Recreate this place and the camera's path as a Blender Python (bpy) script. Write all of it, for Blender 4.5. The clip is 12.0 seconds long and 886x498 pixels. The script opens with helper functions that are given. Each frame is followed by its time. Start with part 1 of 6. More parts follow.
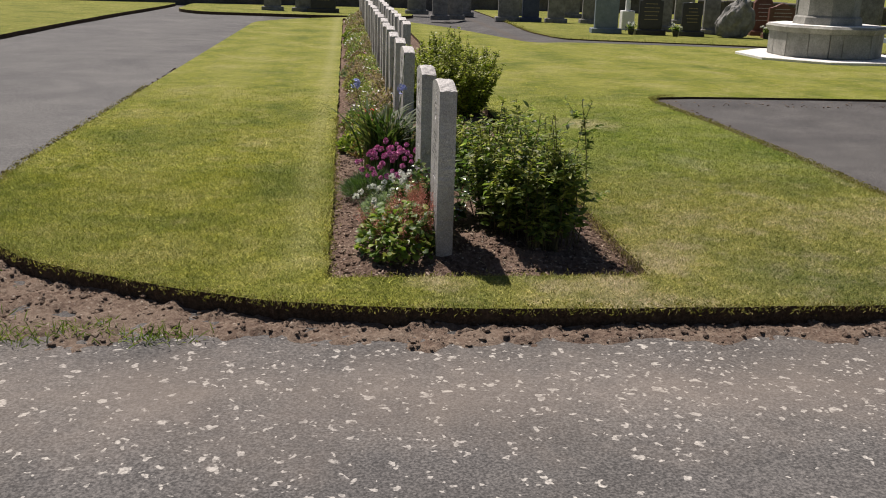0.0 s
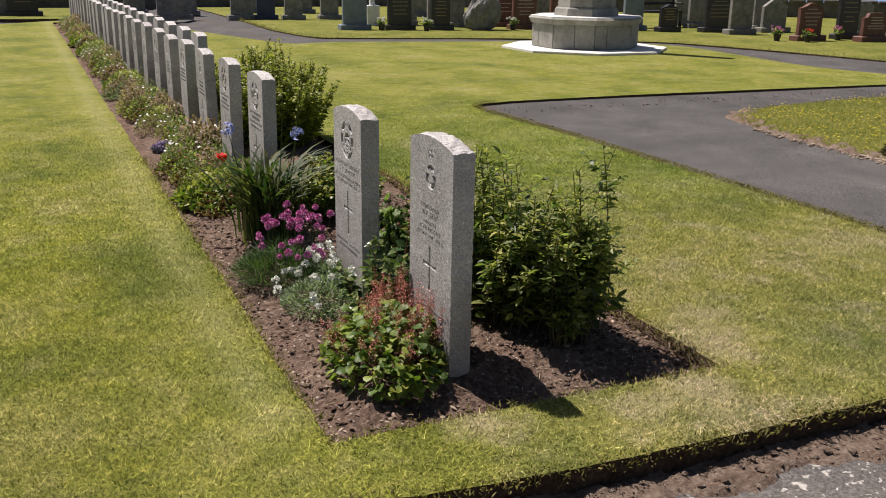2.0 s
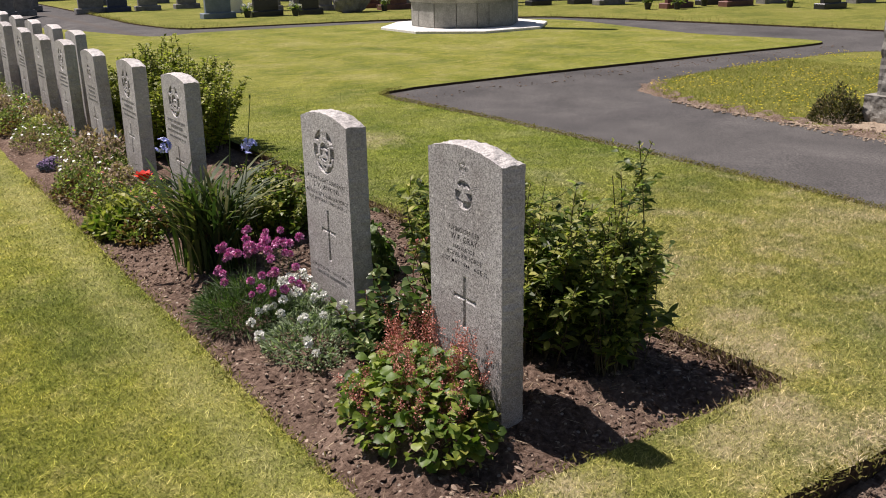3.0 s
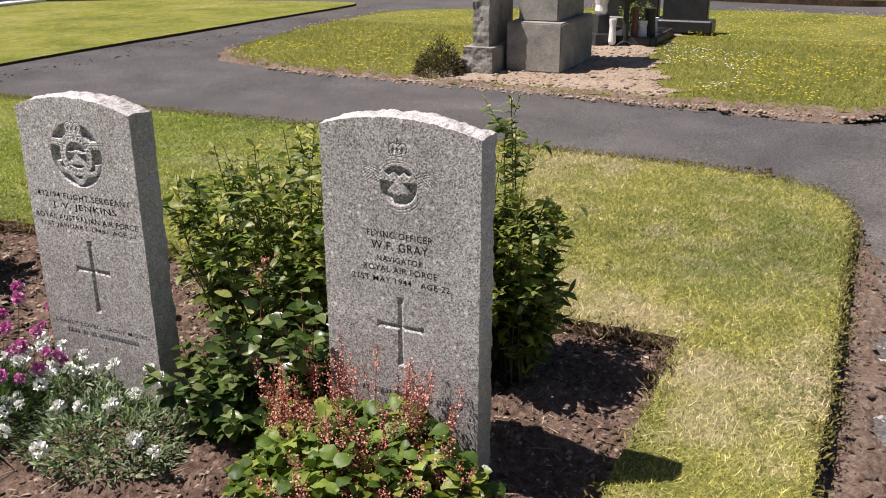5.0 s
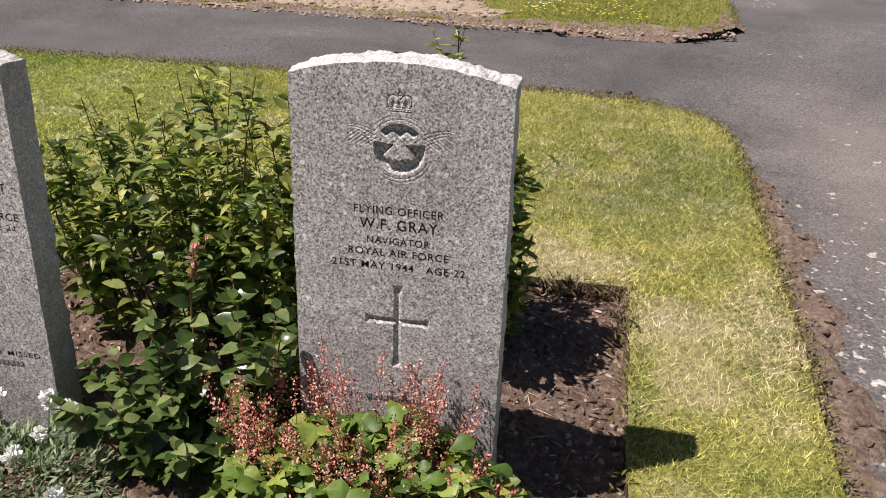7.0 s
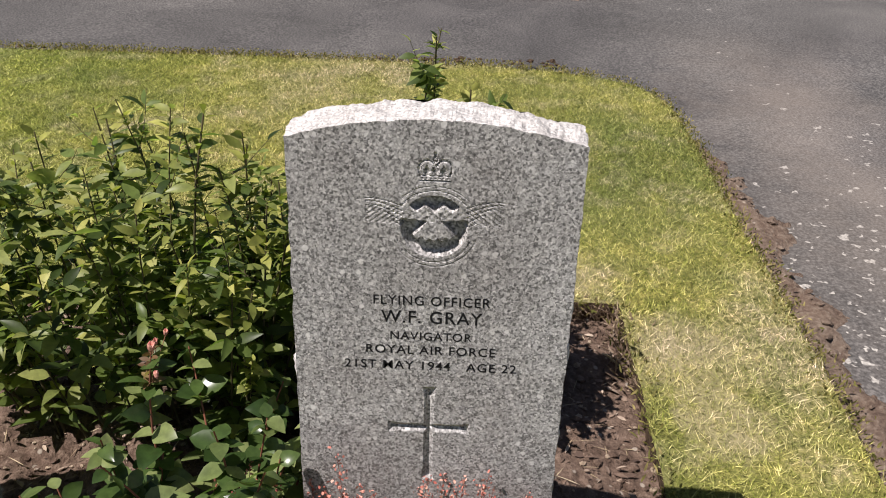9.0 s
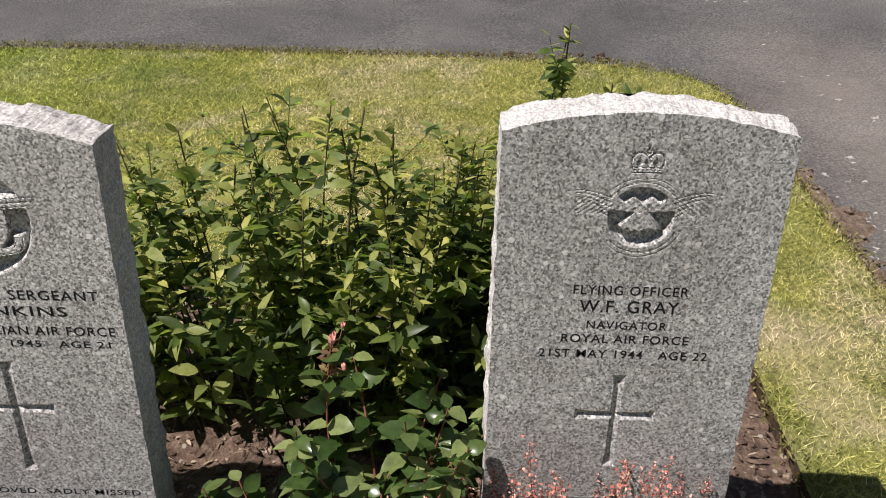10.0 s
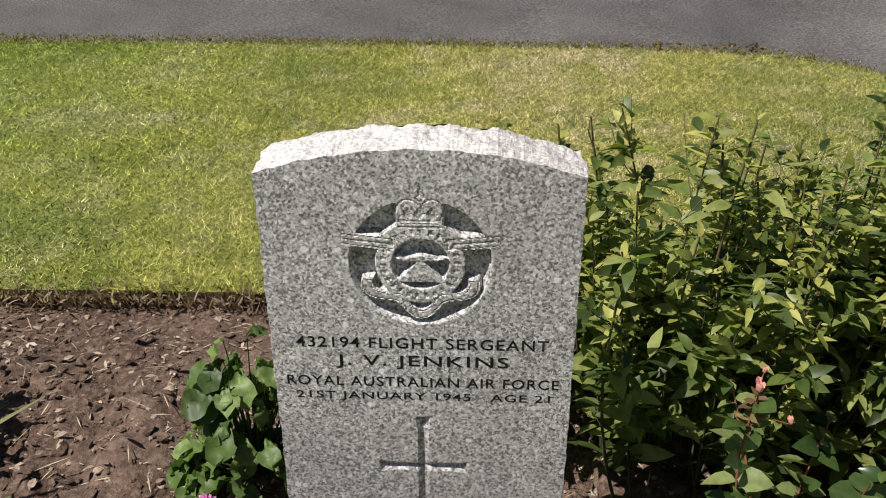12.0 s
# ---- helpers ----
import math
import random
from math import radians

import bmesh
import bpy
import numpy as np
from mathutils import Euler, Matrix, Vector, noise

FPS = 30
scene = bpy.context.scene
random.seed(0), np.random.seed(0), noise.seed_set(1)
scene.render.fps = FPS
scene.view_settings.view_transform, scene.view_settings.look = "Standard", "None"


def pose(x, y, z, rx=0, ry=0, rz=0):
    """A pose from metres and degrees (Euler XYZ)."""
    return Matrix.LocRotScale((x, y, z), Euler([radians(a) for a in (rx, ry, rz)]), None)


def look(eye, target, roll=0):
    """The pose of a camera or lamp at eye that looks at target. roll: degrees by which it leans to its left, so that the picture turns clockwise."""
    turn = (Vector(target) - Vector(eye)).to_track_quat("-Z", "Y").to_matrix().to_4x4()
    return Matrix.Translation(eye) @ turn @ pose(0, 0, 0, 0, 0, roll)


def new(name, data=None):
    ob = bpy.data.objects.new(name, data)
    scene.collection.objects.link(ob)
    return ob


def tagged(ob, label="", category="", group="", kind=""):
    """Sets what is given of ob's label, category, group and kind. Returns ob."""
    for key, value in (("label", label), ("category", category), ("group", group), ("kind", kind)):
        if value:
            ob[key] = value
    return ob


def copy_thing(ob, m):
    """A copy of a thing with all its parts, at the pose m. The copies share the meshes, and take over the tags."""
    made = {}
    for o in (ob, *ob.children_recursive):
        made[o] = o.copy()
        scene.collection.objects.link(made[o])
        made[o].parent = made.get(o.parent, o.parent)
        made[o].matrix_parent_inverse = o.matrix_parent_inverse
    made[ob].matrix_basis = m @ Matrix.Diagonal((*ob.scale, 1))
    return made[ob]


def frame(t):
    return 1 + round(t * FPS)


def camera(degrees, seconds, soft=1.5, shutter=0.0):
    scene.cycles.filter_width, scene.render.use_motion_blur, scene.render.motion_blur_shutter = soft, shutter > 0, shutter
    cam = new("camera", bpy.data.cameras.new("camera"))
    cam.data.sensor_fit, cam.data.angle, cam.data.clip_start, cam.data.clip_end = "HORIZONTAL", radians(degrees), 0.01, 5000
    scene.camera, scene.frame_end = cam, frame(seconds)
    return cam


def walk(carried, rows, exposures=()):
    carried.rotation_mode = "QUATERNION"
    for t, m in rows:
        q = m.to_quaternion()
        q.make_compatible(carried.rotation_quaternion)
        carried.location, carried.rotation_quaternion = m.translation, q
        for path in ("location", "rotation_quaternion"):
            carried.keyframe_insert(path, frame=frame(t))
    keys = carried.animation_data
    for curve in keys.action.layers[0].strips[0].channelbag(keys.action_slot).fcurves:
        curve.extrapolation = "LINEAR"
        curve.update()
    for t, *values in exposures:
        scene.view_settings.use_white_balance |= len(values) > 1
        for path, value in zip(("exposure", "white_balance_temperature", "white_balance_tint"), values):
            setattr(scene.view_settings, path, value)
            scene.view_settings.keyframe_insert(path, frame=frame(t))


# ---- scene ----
cam = camera(51.2, 12.0, 1.0)
PATH = [
    (0, (0.178, -0.158, 1.392), (0.385, 1.746, 0.813), 1.6),
    (0.5, (-0.073, 0.275, 1.404), (0.237, 2.17, 0.843), 1.8),
    (1, (-0.275, 0.688, 1.414), (0.297, 2.52, 0.852), 2.0),
    (1.5, (-0.4, 1.162, 1.452), (0.194, 2.983, 0.878), 1.8),
    (2, (-0.685, 1.485, 1.443), (0.1, 3.229, 0.859), 0.8),
    (2.5, (-0.822, 1.842, 1.419), (0.125, 3.494, 0.807), -0.4),
    (3, (-0.908, 2.269, 1.43), (0.124, 3.865, 0.806), -1.3),
    (3.5, (-1.091, 2.604, 1.42), (0.246, 3.947, 0.78), -0.8),
    (3.7, (-1.12, 2.736, 1.41), (0.293, 3.99, 0.753), -0.5),
    (5.3, (-1.075, 3.788, 1.262), (0.642, 4.550, 0.570), -0.6),
    (5.5, (-1.035, 3.885, 1.263), (0.680, 4.642, 0.566), -0.6),
    (6, (-1.085, 4.033, 1.258), (0.705, 4.406, 0.449), 1.3),
    (6.5, (-1.036, 4.116, 1.249), (0.755, 4.422, 0.413), 1.7),
    (7, (-0.856, 4.183, 1.221), (0.932, 4.498, 0.382), 1.4),
    (7.2, (-0.811, 4.24, 1.207), (0.975, 4.56, 0.364), 1.4),
    (8.8, (-0.51, 4.502, 1.271), (1.259, 4.548, 0.339), 1.4),
    (9, (-0.481, 4.488, 1.261), (1.285, 4.528, 0.324), 1.3),
    (9.5, (-0.448, 4.531, 1.254), (1.313, 4.563, 0.307), 1.0),
    (10, (-0.514, 4.777, 1.264), (1.248, 4.808, 0.318), 0.7),
    (10.5, (-0.542, 4.994, 1.267), (1.221, 5.038, 0.323), 0.4),
    (11, (-0.419, 5.153, 1.233), (1.338, 5.218, 0.281), 0.1),
    (11.5, (-0.313, 5.279, 1.233), (1.438, 5.36, 0.27), -0.2),
    (12, (-0.348, 5.385, 1.245), (1.396, 5.462, 0.27), -0.2),
]
walk(cam, [(t, look(eye, target, roll)) for t, eye, target, roll in PATH], [
    (0, 0.36, 6600, 14), (1, 0.38, 6620, 15), (2, 0.49, 6600, 16), (2.5, 0.58, 6580, 18), (3.5, 0.53, 6580, 18), (5.5, 0.76, 6480, 19),
    (6.5, 0.77, 6500, 20), (7, 0.71, 6480, 19), (9, 0.57, 6400, 15), (11, 0.52, 6400, 12), (12, 0.50, 6400, 11)])

# ---- world, sun, exposure ----
SUN_FROM = Vector((-0.233, 0.412, 0.84)).normalized()
world = bpy.data.worlds.new("sky")
scene.world = world
world.use_nodes = True
sky = world.node_tree.nodes.new("ShaderNodeTexSky")
sky.sky_type = "NISHITA"
sky.sun_disc = False
sky.sun_elevation = math.asin(SUN_FROM.z)
sky.sun_rotation = math.atan2(SUN_FROM.x, SUN_FROM.y)
world.node_tree.links.new(sky.outputs[0], world.node_tree.nodes["Background"].inputs[0])
world.node_tree.nodes["Background"].inputs[1].default_value = 0.040
sun_data = bpy.data.lights.new("sun", "SUN")
sun_data.energy, sun_data.angle, sun_data.color = 5.0, radians(0.53), (1.0, 0.945, 0.87)
sun = new("sun", sun_data)
sun.matrix_world = look(SUN_FROM * 40, (0, 0, 0))

rng = np.random.default_rng(7)


# ---- node helpers ----
def material(name, rough=0.8, spec=0.3):
    m = bpy.data.materials.new(name)
    m.use_nodes = True
    nt = m.node_tree
    p = nt.nodes["Principled BSDF"]
    p.inputs["Roughness"].default_value = rough
    p.inputs["Specular IOR Level"].default_value = spec
    return m, nt, p


def position(nt):
    return nt.nodes.new("ShaderNodeNewGeometry").outputs["Position"]


def island(nt):
    return nt.nodes.new("ShaderNodeNewGeometry").outputs["Random Per Island"]


def piece(nt):
    return nt.nodes.new("ShaderNodeObjectInfo").outputs["Random"]


def noise_of(nt, scale, detail=4, rough=0.55, vec=None, warp=0.0):
    n = nt.nodes.new("ShaderNodeTexNoise")
    n.inputs["Scale"].default_value, n.inputs["Detail"].default_value, n.inputs["Roughness"].default_value = scale, detail, rough
    n.inputs["Distortion"].default_value = warp
    nt.links.new(vec or position(nt), n.inputs["Vector"])
    return n.outputs["Fac"]


def cells_of(nt, scale, feature="F1", vec=None):
    n = nt.nodes.new("ShaderNodeTexVoronoi")
    n.feature = feature
    n.inputs["Scale"].default_value = scale
    nt.links.new(vec or position(nt), n.inputs["Vector"])
    return n.outputs


def ramp(nt, fac, stops):
    r = nt.nodes.new("ShaderNodeValToRGB")
    e = r.color_ramp.elements
    while len(e) < len(stops):
        e.new(0.5)
    for el, (at, c) in zip(e, stops):
        el.position = at
        el.color = (*c, 1) if len(c) == 3 else c
    nt.links.new(fac, r.inputs[0])
    return r.outputs[0]


def grey(nt, fac, lo, hi, a=0.0, b=1.0):
    n = nt.nodes.new("ShaderNodeMapRange")
    for k, val in enumerate((fac, lo, hi, a, b)):
        if isinstance(val, (int, float)):
            n.inputs[k].default_value = val
        else:
            nt.links.new(val, n.inputs[k])
    return n.outputs[0]


def mix(nt, fac, a, b, how="MIX"):
    n = nt.nodes.new("ShaderNodeMix")
    n.data_type, n.blend_type = "RGBA", how
    for val, sock in ((fac, n.inputs[0]), (a, n.inputs[6]), (b, n.inputs[7])):
        if isinstance(val, (int, float)):
            sock.default_value = val
        elif isinstance(val, tuple):
            sock.default_value = (*val, 1)
        else:
            nt.links.new(val, sock)
    return n.outputs[2]


def calc(nt, how, a, b=0.0):
    n = nt.nodes.new("ShaderNodeMath")
    n.operation = how
    for val, sock in ((a, n.inputs[0]), (b, n.inputs[1])):
        if isinstance(val, (int, float)):
            sock.default_value = val
        else:
            nt.links.new(val, sock)
    return n.outputs[0]


def bump(nt, p, height, strength=0.5, distance=0.01):
    b = nt.nodes.new("ShaderNodeBump")
    b.inputs["Strength"].default_value, b.inputs["Distance"].default_value = strength, distance
    nt.links.new(height, b.inputs["Height"])
    nt.links.new(b.outputs[0], p.inputs["Normal"])


def colour(nt, p, c):
    nt.links.new(c, p.inputs["Base Color"])


# ---- materials ----
def turf_colour(nt, base_low, base_high, straw):
    big = noise_of(nt, 0.9, 5, 0.6, warp=0.4)
    c = ramp(nt, big, [(0.30, base_low), (0.52, base_high), (0.70, tuple(0.5 * a + 0.5 * b for a, b in zip(base_high, straw)))])
    mid = noise_of(nt, 4.0, 6, 0.75)
    c = mix(nt, grey(nt, mid, 0.50, 0.70, 0.0, 0.50), c, straw)
    c = mix(nt, grey(nt, noise_of(nt, 2.2, 6, 0.7), 0.36, 0.5, 0.30, 0.0), c, base_low)
    clump = noise_of(nt, 11.0, 5, 0.7, warp=0.3)
    c = mix(nt, 1.0, c, ramp(nt, clump, [(0.30, (0.66, 0.72, 0.60)), (0.5, (0.96, 0.98, 0.92)), (0.70, (1.30, 1.24, 1.28))]), "MULTIPLY")
    fine = noise_of(nt, 62.0, 4, 0.8)
    c = mix(nt, 1.0, c, ramp(nt, fine, [(0.37, (0.46, 0.51, 0.40)), (0.5, (0.97, 0.98, 0.94)), (0.63, (1.62, 1.55, 1.62))]), "MULTIPLY")
    return c, fine


STRAW = (0.28, 0.245, 0.12)


def lawn_material(name, low, high, gain=1.0):
    m, nt, p = material(name, 0.9, 0.1)
    low, high, straw = (tuple(gain * v for v in k) for k in (low, high, STRAW))
    c, fine = turf_colour(nt, low, high, straw)
    # drier turf beside the end of the bed
    side = nt.nodes.new("ShaderNodeSeparateXYZ")
    nt.links.new(position(nt), side.inputs[0])
    dry = calc(nt, "MULTIPLY", grey(nt, side.outputs[0], 0.1, 1.1, 0.0, 1.0), grey(nt, calc(nt, "ADD", side.outputs[1], calc(nt, "MULTIPLY", noise_of(nt, 1.4, 5, 0.7), 2.0)), 6.2, 9.2, 0.70, 0.0))
    c = mix(nt, dry, c, mix(nt, 1.0, c, (1.04, 0.93, 1.9), "MULTIPLY"))
    # greener, thicker turf between the bed and the drive
    lush = calc(nt, "MULTIPLY", grey(nt, side.outputs[0], 1.5, 2.0, 0.0, 1.0), calc(nt, "MULTIPLY", grey(nt, calc(nt, "ADD", side.outputs[1], calc(nt, "MULTIPLY", noise_of(nt, 1.1, 5, 0.7), 2.0)), 6.4, 8.2, 0.0, 1.0), grey(nt, side.outputs[1], 8.5, 12.0, 1.0, 0.0)))
    c = mix(nt, lush, c, mix(nt, 1.0, c, (0.74, 0.86, 0.80), "MULTIPLY"))
    # duller, browner turf at the front left corner
    dull = calc(nt, "MULTIPLY", grey(nt, side.outputs[0], -0.6, 0.2, 1.0, 0.3), grey(nt, calc(nt, "ADD", side.outputs[1], calc(nt, "MULTIPLY", noise_of(nt, 1.7, 6, 0.75), 4.0)), 5.6, 8.6, 0.30, 0.0))
    c = mix(nt, dull, c, tuple(gain * v for v in (0.108, 0.098, 0.036)))
    # mown stripes along the row
    sep = nt.nodes.new("ShaderNodeSeparateXYZ")
    nt.links.new(position(nt), sep.inputs[0])
    wave = calc(nt, "SINE", calc(nt, "MULTIPLY", calc(nt, "ADD", sep.outputs[0], 0.42), 2 * math.pi / 1.15))
    c = mix(nt, grey(nt, wave, -0.6, 0.9, 0.0, 0.12), c, (0.31, 0.30, 0.10))
    # paler strip of longer grass along the bed
    rim = calc(nt, "ADD", calc(nt, "ABSOLUTE", calc(nt, "ADD", sep.outputs[0], 0.06)), calc(nt, "MULTIPLY", noise_of(nt, 6, 5, 0.75), 0.26))
    c = mix(nt, calc(nt, "MULTIPLY", grey(nt, rim, 0.13, 0.27, 0.34, 0.0), grey(nt, sep.outputs[1], 4.0, 4.3, 0.0, 1.0)), c, tuple(gain * v for v in (0.30, 0.285, 0.13)))
    # scorched turf round the corner of the bed and along its end
    for at, size in (((1.80, 4.30, 0), 0.25), ((1.42, 3.94, 0), 0.20), ((1.16, 3.90, 0), 0.13), ((1.98, 4.55, 0), 0.16), ((2.55, 8.7, 0), 0.4), ((0.60, 3.98, 0), 0.17)):
        d = nt.nodes.new("ShaderNodeVectorMath")
        d.operation = "DISTANCE"
        nt.links.new(position(nt), d.inputs[0])
        d.inputs[1].default_value = at
        edge = calc(nt, "ADD", d.outputs["Value"], calc(nt, "MULTIPLY", noise_of(nt, 9, 6, 0.8), size * 2.6))
        c = mix(nt, grey(nt, edge, size * 1.3, size * 2.4, 0.65, 0.0), c, tuple(min(gain, 1.1) * v for v in (0.38, 0.32, 0.205)))
    colour(nt, p, c)
    bump(nt, p, fine, 0.7, 0.015)
    return m


M_LAWN = lawn_material("mown_turf", (0.090, 0.112, 0.020), (0.176, 0.180, 0.031))


def blade_material():
    m = lawn_material("grass_blades", (0.090, 0.112, 0.020), (0.176, 0.182, 0.031), 1.95)
    nt = m.node_tree
    p = nt.nodes["Principled BSDF"]
    src = p.inputs["Base Color"].links[0].from_socket
    tint = ramp(nt, island(nt), [(0.0, (0.42, 0.49, 0.32)), (0.35, (0.84, 0.90, 0.72)), (0.75, (1.30, 1.26, 1.36)), (1.0, (2.1, 1.95, 2.5))])
    colour(nt, p, mix(nt, 1.0, src, tint, "MULTIPLY"))
    for link in list(p.inputs["Normal"].links):
        nt.links.remove(link)
    return m


M_BLADE = blade_material()


def rough_turf():
    m, nt, p = material("rough_turf", 0.9, 0.1)
    c, fine = turf_colour(nt, (0.11, 0.128, 0.026), (0.195, 0.198, 0.045), (0.28, 0.235, 0.09))
    spots = cells_of(nt, 4.2)
    c = mix(nt, grey(nt, spots["Distance"], 0.08, 0.13, 0.6, 0.0), c, ramp(nt, noise_of(nt, 0.8), [(0.50, (0.16, 0.18, 0.03)), (0.60, (0.50, 0.42, 0.03))]))
    colour(nt, p, c)
    bump(nt, p, fine, 0.8, 0.03)
    return m


M_ROUGH = rough_turf()


def asphalt():
    m, nt, p = material("worn_asphalt", 0.9, 0.22)
    grit = noise_of(nt, 95, 2, 0.6)
    grain = cells_of(nt, 130)
    patch = noise_of(nt, 1.1, 5, 0.6, warp=0.5)
    c = ramp(nt, patch, [(0.3, (0.058, 0.0562, 0.0555)), (0.5, (0.081, 0.0782, 0.0770)), (0.75, (0.117, 0.112, 0.109))])
    c = mix(nt, 1.0, c, ramp(nt, grit, [(0.34, (0.52, 0.515, 0.51)), (0.5, (0.95, 0.935, 0.92)), (0.66, (1.62, 1.58, 1.52))]), "MULTIPLY")
    # pale lichen blotches, thicker at the road's edge
    sep = nt.nodes.new("ShaderNodeSeparateXYZ")
    nt.links.new(position(nt), sep.inputs[0])
    near = calc(nt, "ABSOLUTE", calc(nt, "SUBTRACT", sep.outputs[1], 3.0))
    lot = calc(nt, "ADD", calc(nt, "MULTIPLY", near, 0.27), calc(nt, "ADD", grey(nt, sep.outputs[0], 1.9, 3.6, 0.0, 0.42), grey(nt, sep.outputs[0], -1.7, -0.3, 0.16, 0.0)))
    warp = nt.nodes.new("ShaderNodeVectorMath")
    warp.operation = "ADD"
    wob = nt.nodes.new("ShaderNodeTexNoise")
    wob.inputs["Scale"].default_value = 28
    nt.links.new(position(nt), wob.inputs["Vector"])
    sc = nt.nodes.new("ShaderNodeVectorMath")
    sc.operation = "SCALE"
    sc.inputs["Scale"].default_value = 0.07
    nt.links.new(wob.outputs["Color"], sc.inputs[0])
    nt.links.new(position(nt), warp.inputs[0])
    nt.links.new(sc.outputs[0], warp.inputs[1])
    crowd = grey(nt, noise_of(nt, 1.5, 3, 0.6), 0.38, 0.62, 0.14, -0.10)
    for scale, size, thick in ((10.0, 0.24, 0.66), (17.0, 0.29, 0.45), (30.0, 0.30, 0.46)):
        v = cells_of(nt, scale, vec=warp.outputs[0])
        pick = nt.nodes.new("ShaderNodeSeparateColor")
        nt.links.new(v["Color"], pick.inputs[0])
        keep = calc(nt, "GREATER_THAN", pick.outputs[0], calc(nt, "ADD", calc(nt, "ADD", lot, crowd), thick + 0.12))
        blot = grey(nt, v["Distance"], size * 0.8, size, 1.0, 0.0)
        c = mix(nt, calc(nt, "MULTIPLY", calc(nt, "MULTIPLY", keep, blot), grey(nt, noise_of(nt, 60, 3, 0.7), 0.3, 0.6, 0.15, 0.75)), c, (0.62, 0.585, 0.53))
    # the older front road is bleached paler than the drives
    c = mix(nt, grey(nt, calc(nt, "ADD", sep.outputs[1], calc(nt, "MULTIPLY", noise_of(nt, 0.9), 1.2)), 3.9, 4.3, 0.10, 0.0), c, mix(nt, 1.0, (0.24, 0.225, 0.21), ramp(nt, grit, [(0.30, (0.5, 0.5, 0.5)), (0.5, (1, 1, 1)), (0.7, (1.6, 1.6, 1.6))]), "MULTIPLY"))
    c = mix(nt, calc(nt, "MULTIPLY", grey(nt, sep.outputs[0], -2.3, -2.0, 0.28, 0.0), grey(nt, sep.outputs[1], 3.2, 5.0, 0.0, 1.0)), c, mix(nt, 1.0, (0.19, 0.188, 0.185), ramp(nt, grit, [(0.30, (0.5, 0.5, 0.5)), (0.5, (1, 1, 1)), (0.7, (1.6, 1.6, 1.6))]), "MULTIPLY"))
    # darker tar patches and brown dirt washed to the edges of the drive
    c = mix(nt, grey(nt, noise_of(nt, 0.55, 5, 0.65, warp=0.6), 0.46, 0.62, 0.0, 0.45), c, mix(nt, 1.0, c, (0.62, 0.62, 0.66), "MULTIPLY"))
    edge = calc(nt, "ADD", calc(nt, "ABSOLUTE", calc(nt, "SUBTRACT", sep.outputs[0], 4.02)), calc(nt, "MULTIPLY", noise_of(nt, 3.0, 5, 0.7), 0.5))
    c = mix(nt, calc(nt, "MULTIPLY", grey(nt, edge, 0.22, 0.42, 0.7, 0.0), grey(nt, sep.outputs[1], 4.6, 5.4, 0.0, 1.0)), c, (0.085, 0.068, 0.055))
    # washed-out soil along the verge
    dust = calc(nt, "ADD", near, calc(nt, "MULTIPLY", noise_of(nt, 2.3, 5, 0.7), 1.3))
    c = mix(nt, calc(nt, "MULTIPLY", grey(nt, dust, 0.55, 1.25, 0.42, 0.0), calc(nt, "MULTIPLY", grey(nt, sep.outputs[0], -3.4, -2.2, 0.0, 1.0), grey(nt, sep.outputs[0], 3.9, 5.2, 1.0, 0.0))), c, (0.24, 0.20, 0.168))
    colour(nt, p, c)
    bump(nt, p, mix(nt, 0.5, grain["Distance"], grit), 0.5, 0.006)
    return m


M_ASPHALT = asphalt()


def soil(name, dark, mid, pale, chips=0.5):
    m, nt, p = material(name, 0.95, 0.1)
    n1 = noise_of(nt, 3, 5, 0.7)
    n2 = noise_of(nt, 45, 6, 0.75)
    c = ramp(nt, n2, [(0.3, dark), (0.5, mid), (0.72, pale)])
    c = mix(nt, grey(nt, n1, 0.45, 0.7, 0.0, 0.4), c, pale)
    v = cells_of(nt, 42)
    pick = nt.nodes.new("ShaderNodeSeparateColor")
    nt.links.new(v["Color"], pick.inputs[0])
    keep = calc(nt, "GREATER_THAN", pick.outputs[1], 0.86)
    c = mix(nt, calc(nt, "MULTIPLY", calc(nt, "MULTIPLY", keep, chips), grey(nt, v["Distance"], 0.2, 0.3, 1.0, 0.0)), c, (0.42, 0.36, 0.30))
    colour(nt, p, c)
    bump(nt, p, n2, 0.9, 0.02)
    return m


M_SOIL = soil("garden_soil", (0.036, 0.023, 0.017), (0.120, 0.079, 0.059), (0.31, 0.225, 0.175), 0.9)
M_VERGE = soil("dry_verge_soil", (0.085, 0.055, 0.042), (0.165, 0.118, 0.09), (0.31, 0.25, 0.195), 0.6)
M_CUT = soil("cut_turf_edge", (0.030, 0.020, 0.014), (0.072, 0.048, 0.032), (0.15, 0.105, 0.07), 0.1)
M_RUBBLE = soil("straw_and_rubble", (0.17, 0.12, 0.085), (0.31, 0.24, 0.175), (0.50, 0.42, 0.33), 0.35)
M_GRAVEL = soil("pale_gravel", (0.22, 0.155, 0.105), (0.38, 0.29, 0.21), (0.56, 0.46, 0.36), 0.9)


